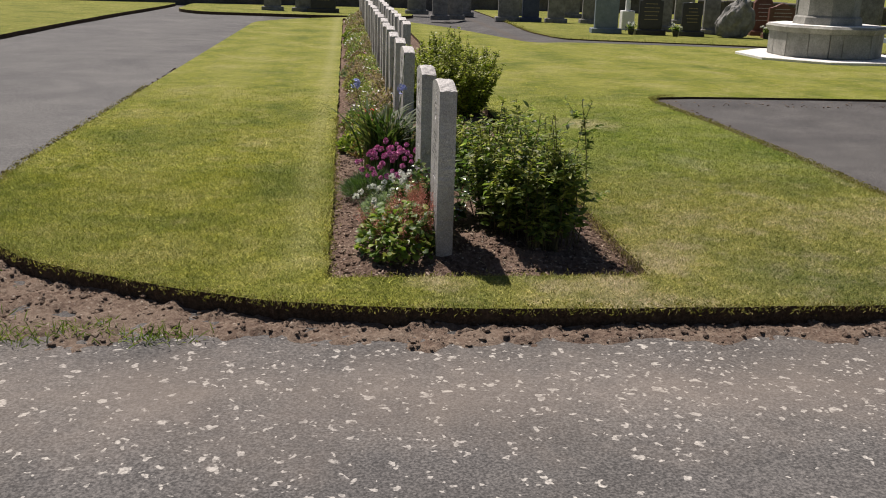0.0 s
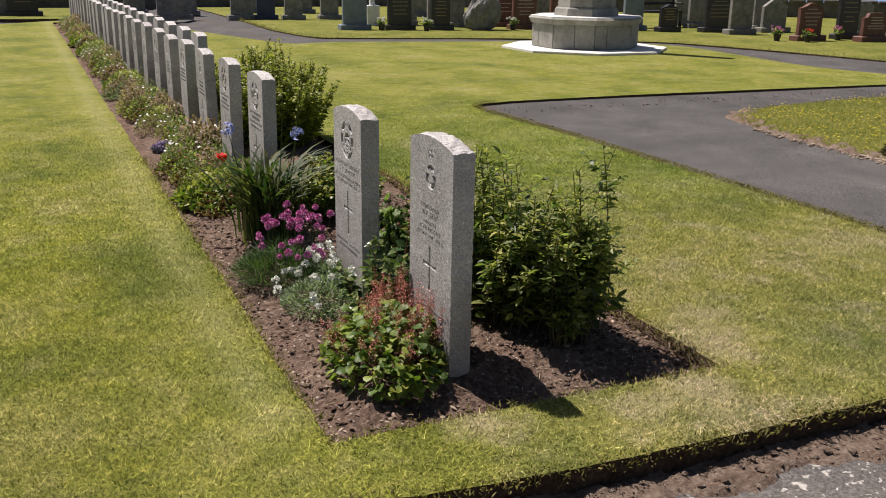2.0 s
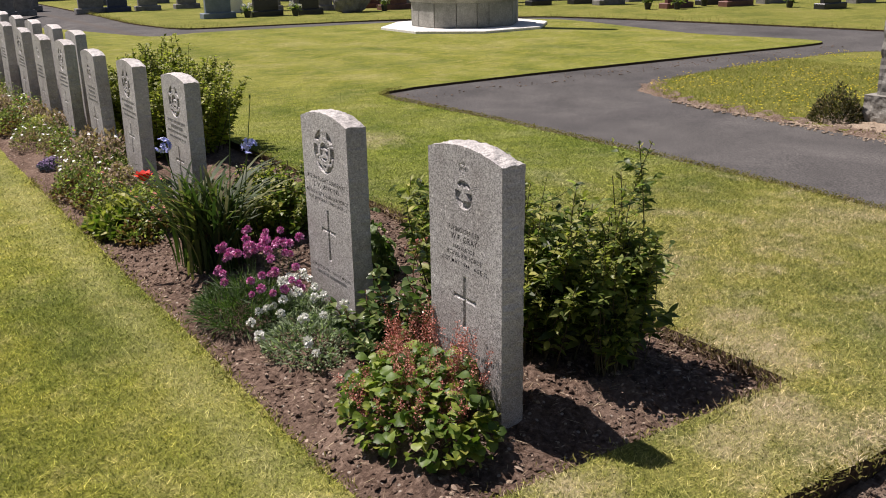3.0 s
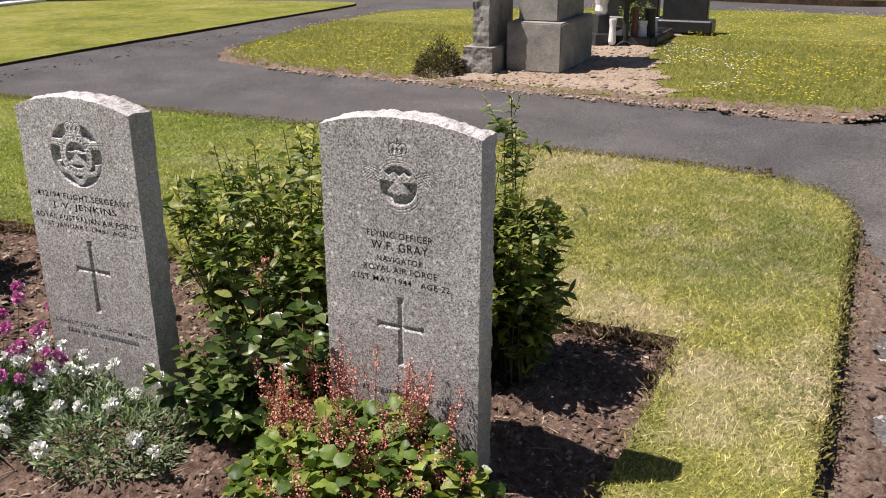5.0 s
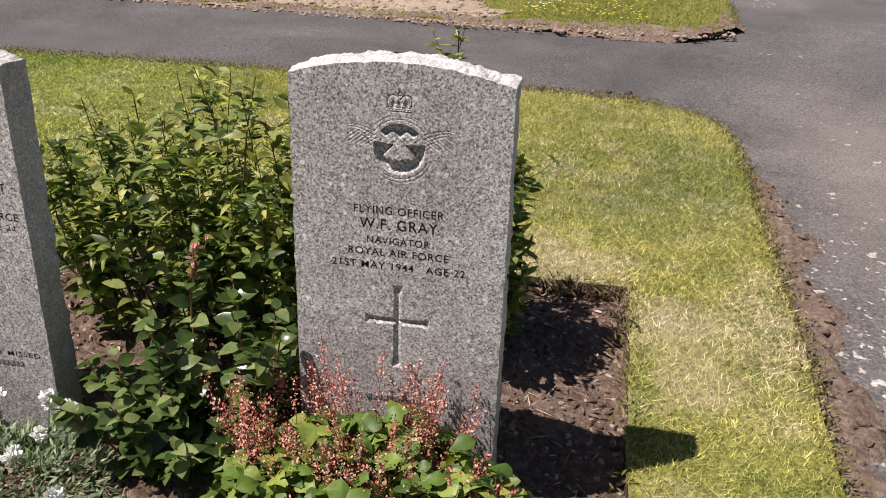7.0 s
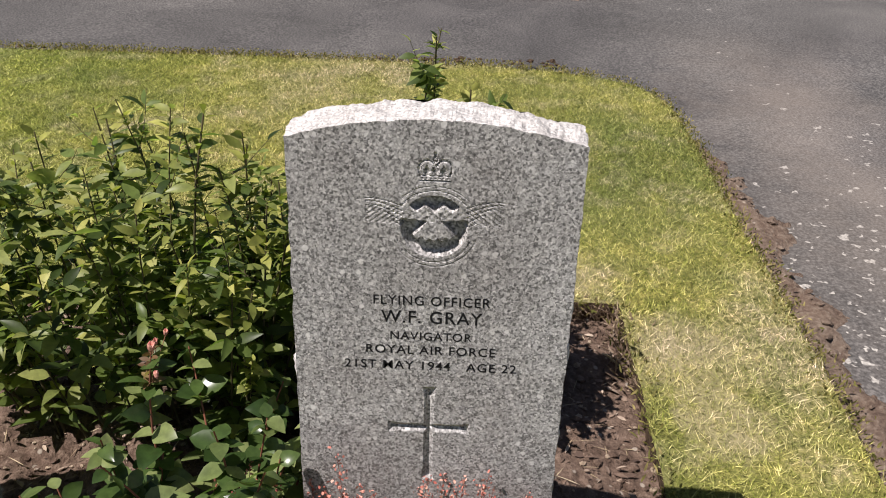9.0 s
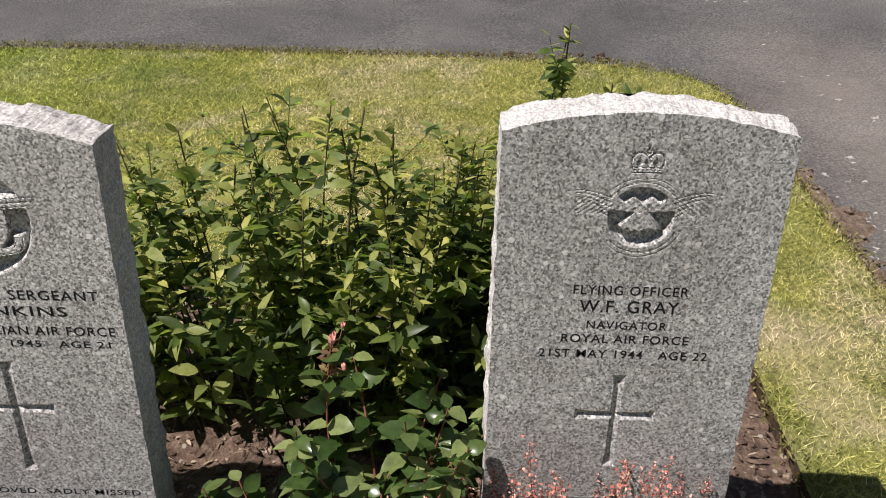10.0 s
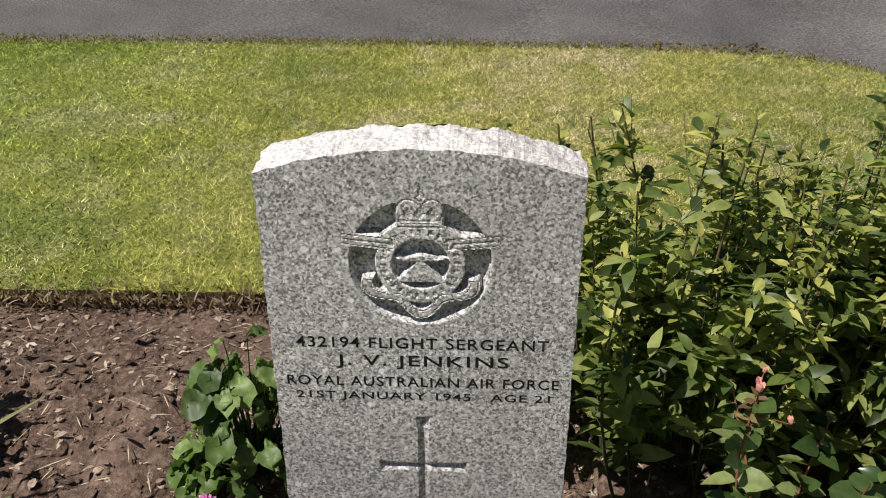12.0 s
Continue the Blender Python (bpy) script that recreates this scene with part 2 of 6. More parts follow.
def granite(name, light=1.0, warm=1.0):
    m, nt, p = material(name, 0.75, 0.35)
    g = lambda v: (v * light, v * light / (0.5 + 0.5 * warm), v * light / warm)
    # interlocked feldspar, quartz and mica grains of two to five millimetres
    wob = nt.nodes.new("ShaderNodeTexNoise")
    wob.inputs["Scale"].default_value = 160
    nt.links.new(position(nt), wob.inputs["Vector"])
    sc = nt.nodes.new("ShaderNodeVectorMath")
    sc.operation = "SCALE"
    sc.inputs["Scale"].default_value = 0.007
    nt.links.new(wob.outputs["Color"], sc.inputs[0])
    warp = nt.nodes.new("ShaderNodeVectorMath")
    nt.links.new(position(nt), warp.inputs[0])
    nt.links.new(sc.outputs[0], warp.inputs[1])
    pick = nt.nodes.new("ShaderNodeSeparateColor")
    nt.links.new(cells_of(nt, 310, vec=warp.outputs[0])["Color"], pick.inputs[0])
    c = ramp(nt, pick.outputs[0], [(0.0, g(0.035)), (0.22, g(0.11)), (0.34, g(0.27)), (0.7, g(0.40)), (1.0, g(0.66))])
    c = mix(nt, 0.35, c, ramp(nt, noise_of(nt, 260, 4, 0.9), [(0.36, g(0.02)), (0.46, g(0.22)), (0.54, g(0.40)), (0.64, g(0.9))]))
    dark = cells_of(nt, 165, vec=warp.outputs[0])
    dk = nt.nodes.new("ShaderNodeSeparateColor")
    nt.links.new(dark["Color"], dk.inputs[0])
    c = mix(nt, calc(nt, "MULTIPLY", calc(nt, "GREATER_THAN", dk.outputs[1], 0.70), grey(nt, dark["Distance"], 0.22, 0.40, 0.75, 0.0)), c, g(0.06))
    for scale, keep, tone in ((55, 0.80, g(0.72)), (105, 0.80, g(0.66))):
        blot = cells_of(nt, scale, vec=warp.outputs[0])
        pk = nt.nodes.new("ShaderNodeSeparateColor")
        nt.links.new(blot["Color"], pk.inputs[0])
        c = mix(nt, calc(nt, "MULTIPLY", calc(nt, "GREATER_THAN", pk.outputs[2], keep), grey(nt, blot["Distance"], 0.18, 0.27, 0.75, 0.0)), c, tone)
    if light > 1.3:
        c = mix(nt, 0.4, c, g(0.42))
    stain = noise_of(nt, 4.0, 5, 0.65)
    c = mix(nt, 1.0, c, ramp(nt, stain, [(0.3, (0.74, 0.72, 0.71)), (0.62, (1.06, 1.06, 1.06))]), "MULTIPLY")
    # darker red-brown in uneven blotches towards the bottom of the stone
    side = nt.nodes.new("ShaderNodeSeparateXYZ")
    nt.links.new(position(nt), side.inputs[0])
    low_tint = calc(nt, "ADD", side.outputs[2], calc(nt, "MULTIPLY", noise_of(nt, 7.0, 6, 0.75), 0.75))
    c = mix(nt, grey(nt, low_tint, 0.50, 0.86, 0.34, 0.0), c, (0.12, 0.088, 0.078))
    colour(nt, p, c)
    bump(nt, p, noise_of(nt, 260, 3, 0.7), 0.3, 0.002)
    return m


M_GRANITE = granite("grey_granite", 1.13, 1.05)
M_PALE = granite("pale_grey_granite", 1.28, 1.05)
# rock-pitched edges in a paler copy, the tops' sunlit white put into the colour
M_PITCHED_LIT = granite("rock_pitched_granite_lit", 1.31, 1.08)


def plain_stone(name, a, b, rough=0.7, scale=6, spec=0.3):
    m, nt, p = material(name, rough, spec)
    n = noise_of(nt, scale, 6, 0.7)
    f = noise_of(nt, scale * 14, 3, 0.7)
    c = ramp(nt, n, [(0.3, a), (0.68, b)])
    c = mix(nt, 1.0, c, ramp(nt, f, [(0.3, (0.75, 0.75, 0.75)), (0.7, (1.2, 1.2, 1.2))]), "MULTIPLY")
    colour(nt, p, c)
    bump(nt, p, f, 0.3, 0.006)
    return m


M_BLACK = plain_stone("black_granite", (0.012, 0.012, 0.013), (0.03, 0.03, 0.032), 0.35, 6, 0.5)
M_BLUE = plain_stone("blue_grey_granite", (0.15, 0.19, 0.22), (0.23, 0.27, 0.30), 0.6)
M_GREY = plain_stone("weathered_grey_stone", (0.11, 0.107, 0.10), (0.29, 0.28, 0.262), 0.85)
M_BROWN = plain_stone("red_brown_granite", (0.10, 0.045, 0.035), (0.19, 0.09, 0.07), 0.55)
M_MARBLE = plain_stone("white_marble", (0.62, 0.62, 0.60), (0.8, 0.8, 0.78), 0.5)
M_GRAVE = plain_stone("lichened_grave_stone", (0.14, 0.133, 0.118), (0.34, 0.325, 0.29), 0.9, 5)
M_SANDSTONE = plain_stone("monument_stone", (0.17, 0.168, 0.15), (0.36, 0.35, 0.315), 0.85, 3)
M_SLAB = plain_stone("pale_paving_stone", (0.60, 0.58, 0.54), (0.78, 0.76, 0.72), 0.85, 2)
M_WALL = plain_stone("dark_rubble_wall", (0.055, 0.05, 0.045), (0.16, 0.145, 0.13), 0.95, 2.5)
M_METAL = plain_stone("dark_metal", (0.02, 0.02, 0.02), (0.05, 0.05, 0.05), 0.45)
M_INK = plain_stone("dark_letter_paint", (0.006, 0.006, 0.007), (0.022, 0.022, 0.022), 0.9, 60, 0.1)
M_FIELD = rough_turf()
M_FIELD.name = "far_field"


def leaf_material(name, dark, mid, light, per_piece=False, gloss=0.42, through_light=0.38):
    m, nt, p = material(name, gloss, 0.4)
    pick = piece(nt) if per_piece else island(nt)
    c = ramp(nt, pick, [(0.0, dark), (0.55, mid), (1.0, light)])
    c = mix(nt, 1.0, c, ramp(nt, noise_of(nt, 60, 3, 0.6), [(0.3, (0.75, 0.75, 0.75)), (0.7, (1.2, 1.2, 1.15))]), "MULTIPLY")
    colour(nt, p, c)
    t = nt.nodes.new("ShaderNodeBsdfTranslucent")
    nt.links.new(mix(nt, 1.0, c, (1.15, 1.35, 0.7), "MULTIPLY"), t.inputs[0])
    s = nt.nodes.new("ShaderNodeMixShader")
    s.inputs[0].default_value = through_light
    nt.links.new(p.outputs[0], s.inputs[1])
    nt.links.new(t.outputs[0], s.inputs[2])
    nt.links.new(s.outputs[0], nt.nodes["Material Output"].inputs[0])
    return m


M_LEAF = leaf_material("shrub_leaf", (0.034, 0.058, 0.015), (0.145, 0.200, 0.052), (0.38, 0.41, 0.135), gloss=0.42, through_light=0.55)
M_TIP = leaf_material("shrub_young_leaf", (0.13, 0.155, 0.035), (0.25, 0.265, 0.06), (0.44, 0.42, 0.12), gloss=0.55)
M_ROSE = leaf_material("rose_leaf", (0.028, 0.055, 0.016), (0.075, 0.12, 0.034), (0.26, 0.30, 0.12), gloss=0.24)
M_LOW = leaf_material("broad_leaf", (0.05, 0.095, 0.016), (0.125, 0.20, 0.034), (0.28, 0.34, 0.065), per_piece=True, gloss=0.5)
M_LOWFILL = leaf_material("broad_leaf_small", (0.05, 0.095, 0.014), (0.13, 0.19, 0.027), (0.30, 0.30, 0.06), gloss=0.4)
M_RUST = leaf_material("rusty_leaf", (0.09, 0.045, 0.025), (0.17, 0.10, 0.05), (0.30, 0.22, 0.10))
M_BROWNP = leaf_material("dry_plant", (0.13, 0.085, 0.06), (0.27, 0.19, 0.14), (0.46, 0.35, 0.28), gloss=0.8)
M_SPIKE = leaf_material("pink_red_plume", (0.34, 0.085, 0.065), (0.52, 0.19, 0.15), (0.72, 0.40, 0.32), gloss=0.8, through_light=0.06)
M_SILVER = leaf_material("silver_leaf", (0.08, 0.12, 0.062), (0.19, 0.245, 0.145), (0.38, 0.44, 0.31), gloss=0.8)
M_THRIFT = leaf_material("thrift_leaf", (0.025, 0.055, 0.014), (0.055, 0.10, 0.025), (0.11, 0.17, 0.05), gloss=0.6)
M_IRIS = leaf_material("strap_leaf", (0.018, 0.036, 0.010), (0.052, 0.088, 0.020), (0.20, 0.19, 0.07), gloss=0.6)
M_PINK = leaf_material("pink_petal", (0.46, 0.085, 0.32), (0.66, 0.21, 0.50), (0.84, 0.48, 0.70), gloss=0.8, through_light=0.06)
M_WHITE = leaf_material("white_petal", (0.70, 0.70, 0.70), (0.82, 0.82, 0.82), (0.88, 0.88, 0.88), gloss=0.8, through_light=0.06)
M_BLUEF = leaf_material("blue_petal", (0.22, 0.25, 0.62), (0.36, 0.40, 0.78), (0.60, 0.62, 0.90), gloss=0.8, through_light=0.06)
M_BUD = leaf_material("rosebud_petal", (0.40, 0.10, 0.09), (0.50, 0.18, 0.15), (0.58, 0.28, 0.22), gloss=0.7, through_light=0.06)
M_RED = leaf_material("red_petal", (0.60, 0.02, 0.01), (0.75, 0.04, 0.02), (0.85, 0.10, 0.04), gloss=0.7, through_light=0.06)
M_GOLD = leaf_material("yellow_green_leaf", (0.12, 0.17, 0.018), (0.29, 0.33, 0.04), (0.46, 0.46, 0.09), through_light=0.45)
M_NAVY = leaf_material("dark_blue_leaf", (0.02, 0.025, 0.04), (0.05, 0.06, 0.10), (0.12, 0.13, 0.2))
M_PURPLE = leaf_material("purple_petal", (0.16, 0.09, 0.24), (0.30, 0.20, 0.42), (0.50, 0.40, 0.60), gloss=0.8, through_light=0.06)
M_HEATH = leaf_material("heath_leaf", (0.030, 0.036, 0.014), (0.075, 0.072, 0.026), (0.17, 0.12, 0.06), gloss=0.7)
M_STEM = leaf_material("woody_stem", (0.05, 0.04, 0.02), (0.09, 0.075, 0.035), (0.14, 0.12, 0.06), gloss=0.8, through_light=0.0)
M_RSTEM = leaf_material("reddish_stem", (0.16, 0.05, 0.04), (0.22, 0.08, 0.05), (0.26, 0.13, 0.07), gloss=0.6, through_light=0.05)
M_TUFT = leaf_material("edge_grass", (0.12, 0.12, 0.03), (0.22, 0.19, 0.06), (0.36, 0.29, 0.13), gloss=0.9)
M_ROUGHBLADE = leaf_material("rough_grass_blade", (0.14, 0.16, 0.035), (0.24, 0.235, 0.06), (0.38, 0.33, 0.12), gloss=0.9)
M_TUFTG = leaf_material("green_tuft", (0.07, 0.11, 0.02), (0.14, 0.19, 0.035), (0.25, 0.27, 0.07), gloss=0.9)


# ---- mesh helpers ----
def mesh_np(name, verts, faces, smooth=False):
    verts, faces = np.asarray(verts, dtype=np.float32), np.asarray(faces, dtype=np.int32)
    me = bpy.data.meshes.new(name)
    me.vertices.add(len(verts))
    me.vertices.foreach_set("co", verts.ravel())
    me.loops.add(faces.size)
    me.loops.foreach_set("vertex_index", faces.ravel())
    me.polygons.add(len(faces))
    me.polygons.foreach_set("loop_start", np.arange(len(faces), dtype=np.int32) * faces.shape[1])
    me.polygons.foreach_set("use_smooth", np.full(len(faces), smooth))
    me.update(calc_edges=True)
    return me


def as_mesh(name, bm):
    me = bpy.data.meshes.new(name)
    bm.to_mesh(me)
    bm.free()
    return me


def part(name, data, mat, parent=None, label="", kind=""):
    me = as_mesh(name, data) if isinstance(data, bmesh.types.BMesh) else data
    if mat and not me.materials:
        me.materials.append(mat)
    ob = new(name, me)
    if parent:
        ob.parent = parent
    return tagged(ob, label, kind=kind)


def fine_part(name, data, mat, parent, label=""):
    """Many pieces too small to pick apart, as one part."""
    return part(name, data, mat, parent, label, "stuff")


def root(name, at, label, category, group="", turn=0.0, lean=(0, 0)):
    ob = new(name)
    ob.empty_display_size = 0.1
    ob.matrix_basis = pose(*at, lean[0], lean[1], turn)
    return tagged(ob, label, category, group)


def unit(v):
    return v / np.maximum(np.linalg.norm(v, axis=1, keepdims=True), 1e-9)


def leaf_verts(P, D, N, L, W, fold=0.25, curl=0.25, fine=False):
    """Leaves with a folded midrib: eight triangles each, or sixteen with a rounder outline."""
    P, D = np.asarray(P, float), unit(np.asarray(D, float))
    S = unit(np.cross(D, N))
    N = unit(np.cross(S, D))
    L, W, fold, curl = (np.broadcast_to(v, len(P))[:, None] for v in (L, W, fold, curl))
    rows_at = [(0.15, 0.30), (0.38, 0.50), (0.64, 0.42), (0.86, 0.20)] if fine else [(0.3, 0.42), (0.66, 0.40)]
    at = lambda f, sd: P + D * L * f + S * W * sd + N * (fold * 0.5 * W * abs(sd) - curl * L * f ** 2.2)
    rows = [at(0, 0)]
    for f, w in rows_at:
        rows += [at(f, w), at(f, 0), at(f, -w)]
    rows.append(at(1, 0))
    k, n = len(rows), len(rows_at)
    V = np.stack(rows, 1).reshape(-1, 3)
    f = [[0, 2, 1], [0, 3, 2]]
    for i in range(n - 1):
        a, b = 1 + 3 * i, 4 + 3 * i
        f += [[a, a + 1, b + 1], [a, b + 1, b], [a + 1, a + 2, b + 2], [a + 1, b + 2, b + 1]]
    e = 1 + 3 * (n - 1)
    f += [[e, e + 1, k - 1], [e + 1, e + 2, k - 1]]
    F = (np.array(f)[None] + (np.arange(len(P)) * k)[:, None, None]).reshape(-1, 3)
    return V, F


def join(pieces):
    vs, fs, n = [], [], 0
    for v, f in pieces:
        vs.append(v)
        fs.append(f + n)
        n += len(v)
    return np.concatenate(vs), np.concatenate(fs)


def tubes(lines, radius, sides=4):
    """Tapered tubes along polylines."""
    out = []
    for pts, r in zip(lines, np.broadcast_to(radius, len(lines))):
        pts = np.asarray(pts, float)
        d = unit(np.gradient(pts, axis=0))
        up = np.array([0.31, 0.95, 0.05])
        s = unit(np.cross(d, up[None]))
        t = np.cross(d, s)
        k = len(pts)
        taper = np.linspace(1, 0.45, k)[:, None, None] * r
        a = np.arange(sides) * 2 * math.pi / sides
        ring = pts[:, None] + taper * (np.cos(a)[None, :, None] * s[:, None] + np.sin(a)[None, :, None] * t[:, None])
        V = ring.reshape(-1, 3)
        F = []
        for i in range(k - 1):
            for j in range(sides):
                b, c = i * sides + j, i * sides + (j + 1) % sides
                F += [[b, c, c + sides], [b, c + sides, b + sides]]
        out.append((V, np.array(F)))
    return join(out)


def stem_lines(n, base, top, lift, r, bend=0.15, k=7, dome=0.30):
    """Stems that rise from an ellipse on the ground and spread to a wider one."""
    lines = []
    for _ in range(n):
        a, q = r.uniform(0, 2 * math.pi), math.sqrt(r.uniform(0, 1))
        b = np.array([math.cos(a) * q * base[0], math.sin(a) * q * base[1], -0.03])
        h = r.uniform(*lift) * (1.0 - dome * q)
        e = np.array([math.cos(a) * q * top[0], math.sin(a) * q * top[1], h]) + np.append(r.normal(0, 0.03, 2), 0)
        s = np.linspace(0, 1, k)[:, None]
        side = np.append(r.normal(0, bend, 2), 0) * h
        lines.append(b + (e - b) * s ** np.array([[1.3, 1.3, 1.0]]) + side * (s * (1 - s)))
    return lines


def side_twigs(lines, each, r):
    """Short side twigs that leave the stems outwards and bend upwards."""
    out = []
    for ln in lines:
        h = ln[-1][2] - ln[0][2]
        for _ in range(each):
            x = r.uniform(0.30, 0.88) * (len(ln) - 1)
            i = min(int(x), len(ln) - 2)
            p = ln[i] + (ln[i + 1] - ln[i]) * (x - i)
            a = r.uniform(0, 2 * math.pi)
            d = np.array([math.cos(a), math.sin(a), 0.25]) * h * r.uniform(0.10, 0.22)
            t = np.linspace(0, 1, 4)[:, None]
            out.append(p + d * t + np.array([0, 0, h * r.uniform(0.04, 0.12)]) * t ** 2)
    return out


def leaves_on(lines, per, start, length, width, r, spread=0.9, small_top=0.42, droop=0.1, fine=False):
    P, D, L = [], [], []
    for ln in lines:
        f = np.sort(r.uniform(start, 1.0, per))
        x = f * (len(ln) - 1)
        i = np.minimum(x.astype(int), len(ln) - 2)
        p = ln[i] + (ln[i + 1] - ln[i]) * (x - i)[:, None]
        axis = unit(ln[i + 1] - ln[i])
        a = np.arange(per) * 2.4 + r.uniform(0, 6)
        out = np.stack([np.cos(a), np.sin(a), np.full(per, -droop)], 1)
        P.append(p)
        D.append(axis * (1 - spread * 0.6) + out * spread + r.normal(0, 0.25, (per, 3)))
        L.append(r.uniform(*length, per) * (1 - (1 - small_top) * f ** 3))
    P, D, L = np.concatenate(P), unit(np.concatenate(D)), np.concatenate(L)
    N = np.tile([0, 0, 1.0], (len(P), 1)) + r.normal(0, 0.45, (len(P), 3))
    k = len(P)
    return leaf_verts(P, D, N, L, L * width * r.uniform(0.8, 1.2, k), r.uniform(0.1, 0.9, k), r.uniform(0.0, 0.5, k), fine)


# ---- plan: outlines of roads and lawns ----
Z_LAWN, Z_ROAD = -0.03, -0.122
BED = (0.085, 4.06, 1.675, 27.3)


def rounded(pts, step=0.06, rough=0.012, seed=3, passes=2):
    """An outline with softened corners and a slightly ragged line."""
    pts = [Vector(p) for p in pts]
    for _ in range(passes):
        nxt = []
        for i, p in enumerate(pts):
            q = pts[(i + 1) % len(pts)]
            cut = min(0.25, 0.35 / max((q - p).length, 0.01))
            nxt += [p.lerp(q, cut), p.lerp(q, 1 - cut)]
        pts = nxt
    out = []
    for i, p in enumerate(pts):
        q = pts[(i + 1) % len(pts)]
        n = max(1, int((q - p).length / step))
        for k in range(n):
            w = p.lerp(q, k / n)
            out.append(w + Vector((noise.noise((w.x * 6, w.y * 6, seed)), noise.noise((w.x * 6, w.y * 6, seed + 9)))) * rough)
    return out


def inside(outline, X, Y):
    P = np.array([(p[0], p[1]) for p in outline])
    hit = np.zeros(len(X), bool)
    for (x0, y0), (x1, y1) in zip(P, np.roll(P, -1, axis=0)):
        if y0 == y1:
            continue
        cross = (y0 > Y) != (y1 > Y)
        hit ^= cross & (X < (x1 - x0) * (Y - y0) / (y1 - y0) + x0)
    return hit


def slab_between(name, outlines, top, low, mat_top, mat_side, label, category):
    """A raised sheet of turf: outer outline first, then holes."""
    bm = bmesh.new()
    edges = []
    loops = []
    for line in outlines:
        vs = [bm.verts.new((p[0], p[1], top)) for p in line]
        edges += [bm.edges.new((a, b)) for a, b in zip(vs, vs[1:] + vs[:1])]
        loops.append(vs)
    bmesh.ops.triangle_fill(bm, use_beauty=True, use_dissolve=False, edges=edges)
    for f in bm.faces:
        if f.normal.z < 0:
            f.normal_flip()
    for vs in loops:
        lows = [bm.verts.new((v.co.x + 0.012 * noise.noise(v.co * 9), v.co.y + 0.012 * noise.noise(v.co * 11), low)) for v in vs]
        n = len(vs)
        for i in range(n):
            j = (i + 1) % n
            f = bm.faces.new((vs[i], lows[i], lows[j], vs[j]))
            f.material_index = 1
    me = as_mesh(name, bm)
    me.materials.append(mat_top)
    me.materials.append(mat_side)
    return tagged(new(name, me), label, category, kind="structure")


LAWN_PLAN = [(-2.16, 6.4), (-1.98, 5.2), (-1.52, 4.44), (-0.93, 4.09), (-0.35, 3.80), (0.14, 3.67), (0.75, 3.615), (1.4, 3.60), (2.6, 3.61), (3.5, 3.60), (3.78, 4.0),
             (3.86, 4.8), (3.90, 6.6), (3.86, 9.0), (3.70, 10.93), (6.1, 10.95), (8.85, 10.82), (11.35, 10.66), (11.45, 11.2), (10.95, 12.9), (11.3, 15.0), (11.6, 17.0),
             (10.2, 18.7), (8.8, 18.9), (5.0, 19.75), (4.05, 19.3), (3.6, 21.05), (2.87, 23.85), (1.93, 26.2), (0.4, 28.3), (-1.27, 26.7), (-2.19, 24.9)]
lawn_line = rounded(LAWN_PLAN)
bed_line = []
for (x0, y0), (x1, y1) in zip([(BED[0], BED[1]), (BED[2], BED[1]), (BED[2], BED[3]), (BED[0], BED[3])], [(BED[2], BED[1]), (BED[2], BED[3]), (BED[0], BED[3]), (BED[0], BED[1])]):
    n = int(math.hypot(x1 - x0, y1 - y0) / 0.05)
    for k in range(n):
        x, y = x0 + (x1 - x0) * k / n, y0 + (y1 - y0) * k / n
        bed_line.append((x + 0.014 * noise.noise((x * 5, y * 5, 1)), y + 0.014 * noise.noise((x * 5, y * 5, 8))))
SIDE_PLAN = [(5.78, 3.60), (5.80, 4.9), (5.84, 6.2), (5.92, 7.3), (6.02, 8.4), (6.3, 9.5), (7.5, 9.85), (9.2, 10.0), (10.9, 9.95), (11.4, 9.2), (12.2, 7.4), (12.6, 5.0), (12.4, 3.3), (6.2, 3.28)]
side_line = rounded(SIDE_PLAN, rough=0.03, seed=5)
FAR_PLAN = [(4.85, 27.6), (4.7, 23.2), (5.0, 20.8), (9.0, 19.75), (11.9, 17.9), (12.6, 15.8), (13.4, 11.9), (14.0, 8.0), (14.3, 3.2), (34.0, 3.2), (34.0, 15.0), (13.5, 35.6), (4.9, 35.6)]
far_line = rounded(FAR_PLAN, rough=0.03, seed=6)
back_line = rounded([(-4.2, 29.5), (0.2, 28.9), (2.3, 29.6), (2.4, 35.6), (-5.4, 35.6), (-5.2, 31.0)], rough=0.03, seed=7)
left_line = rounded([(-6.38, 22.0), (-6.25, 27.0), (-5.9, 33.0), (-5.9, 35.6), (-26, 35.6), (-26, -6), (-6.9, -6), (-6.5, 12.0)], rough=0.03, seed=8)

# ground: one sheet to the horizon, falling to the shore
gx = np.concatenate([[-3000, -900, -300], np.arange(-160, 240, 8), [400, 900, 3000]])
gy = np.concatenate([[-3000, -900, -300], np.arange(-120, 240, 8), [400, 900, 3000]])
GX, GY = np.meshgrid(gx, gy)
R, AZ = np.hypot(GX, GY), np.degrees(np.arctan2(GX, GY))
crest = np.where((AZ > 25) & (AZ < 120), -0.32 - 1.35 * np.clip((AZ - 35.0) / 6.0, 0, 1.6), -0.32)
GZ = np.where(R < 45, -0.2, -0.2 + (crest + 0.2) * np.clip((R - 45) / 65, 0, 1))
GZ = np.where(R > 118, GZ - np.minimum((R - 118) * 0.12, 14), GZ)
idx = np.arange(GX.size).reshape(GX.shape)
quads = np.stack([idx[:-1, :-1], idx[:-1, 1:], idx[1:, 1:], idx[1:, :-1]], -1).reshape(-1, 4)
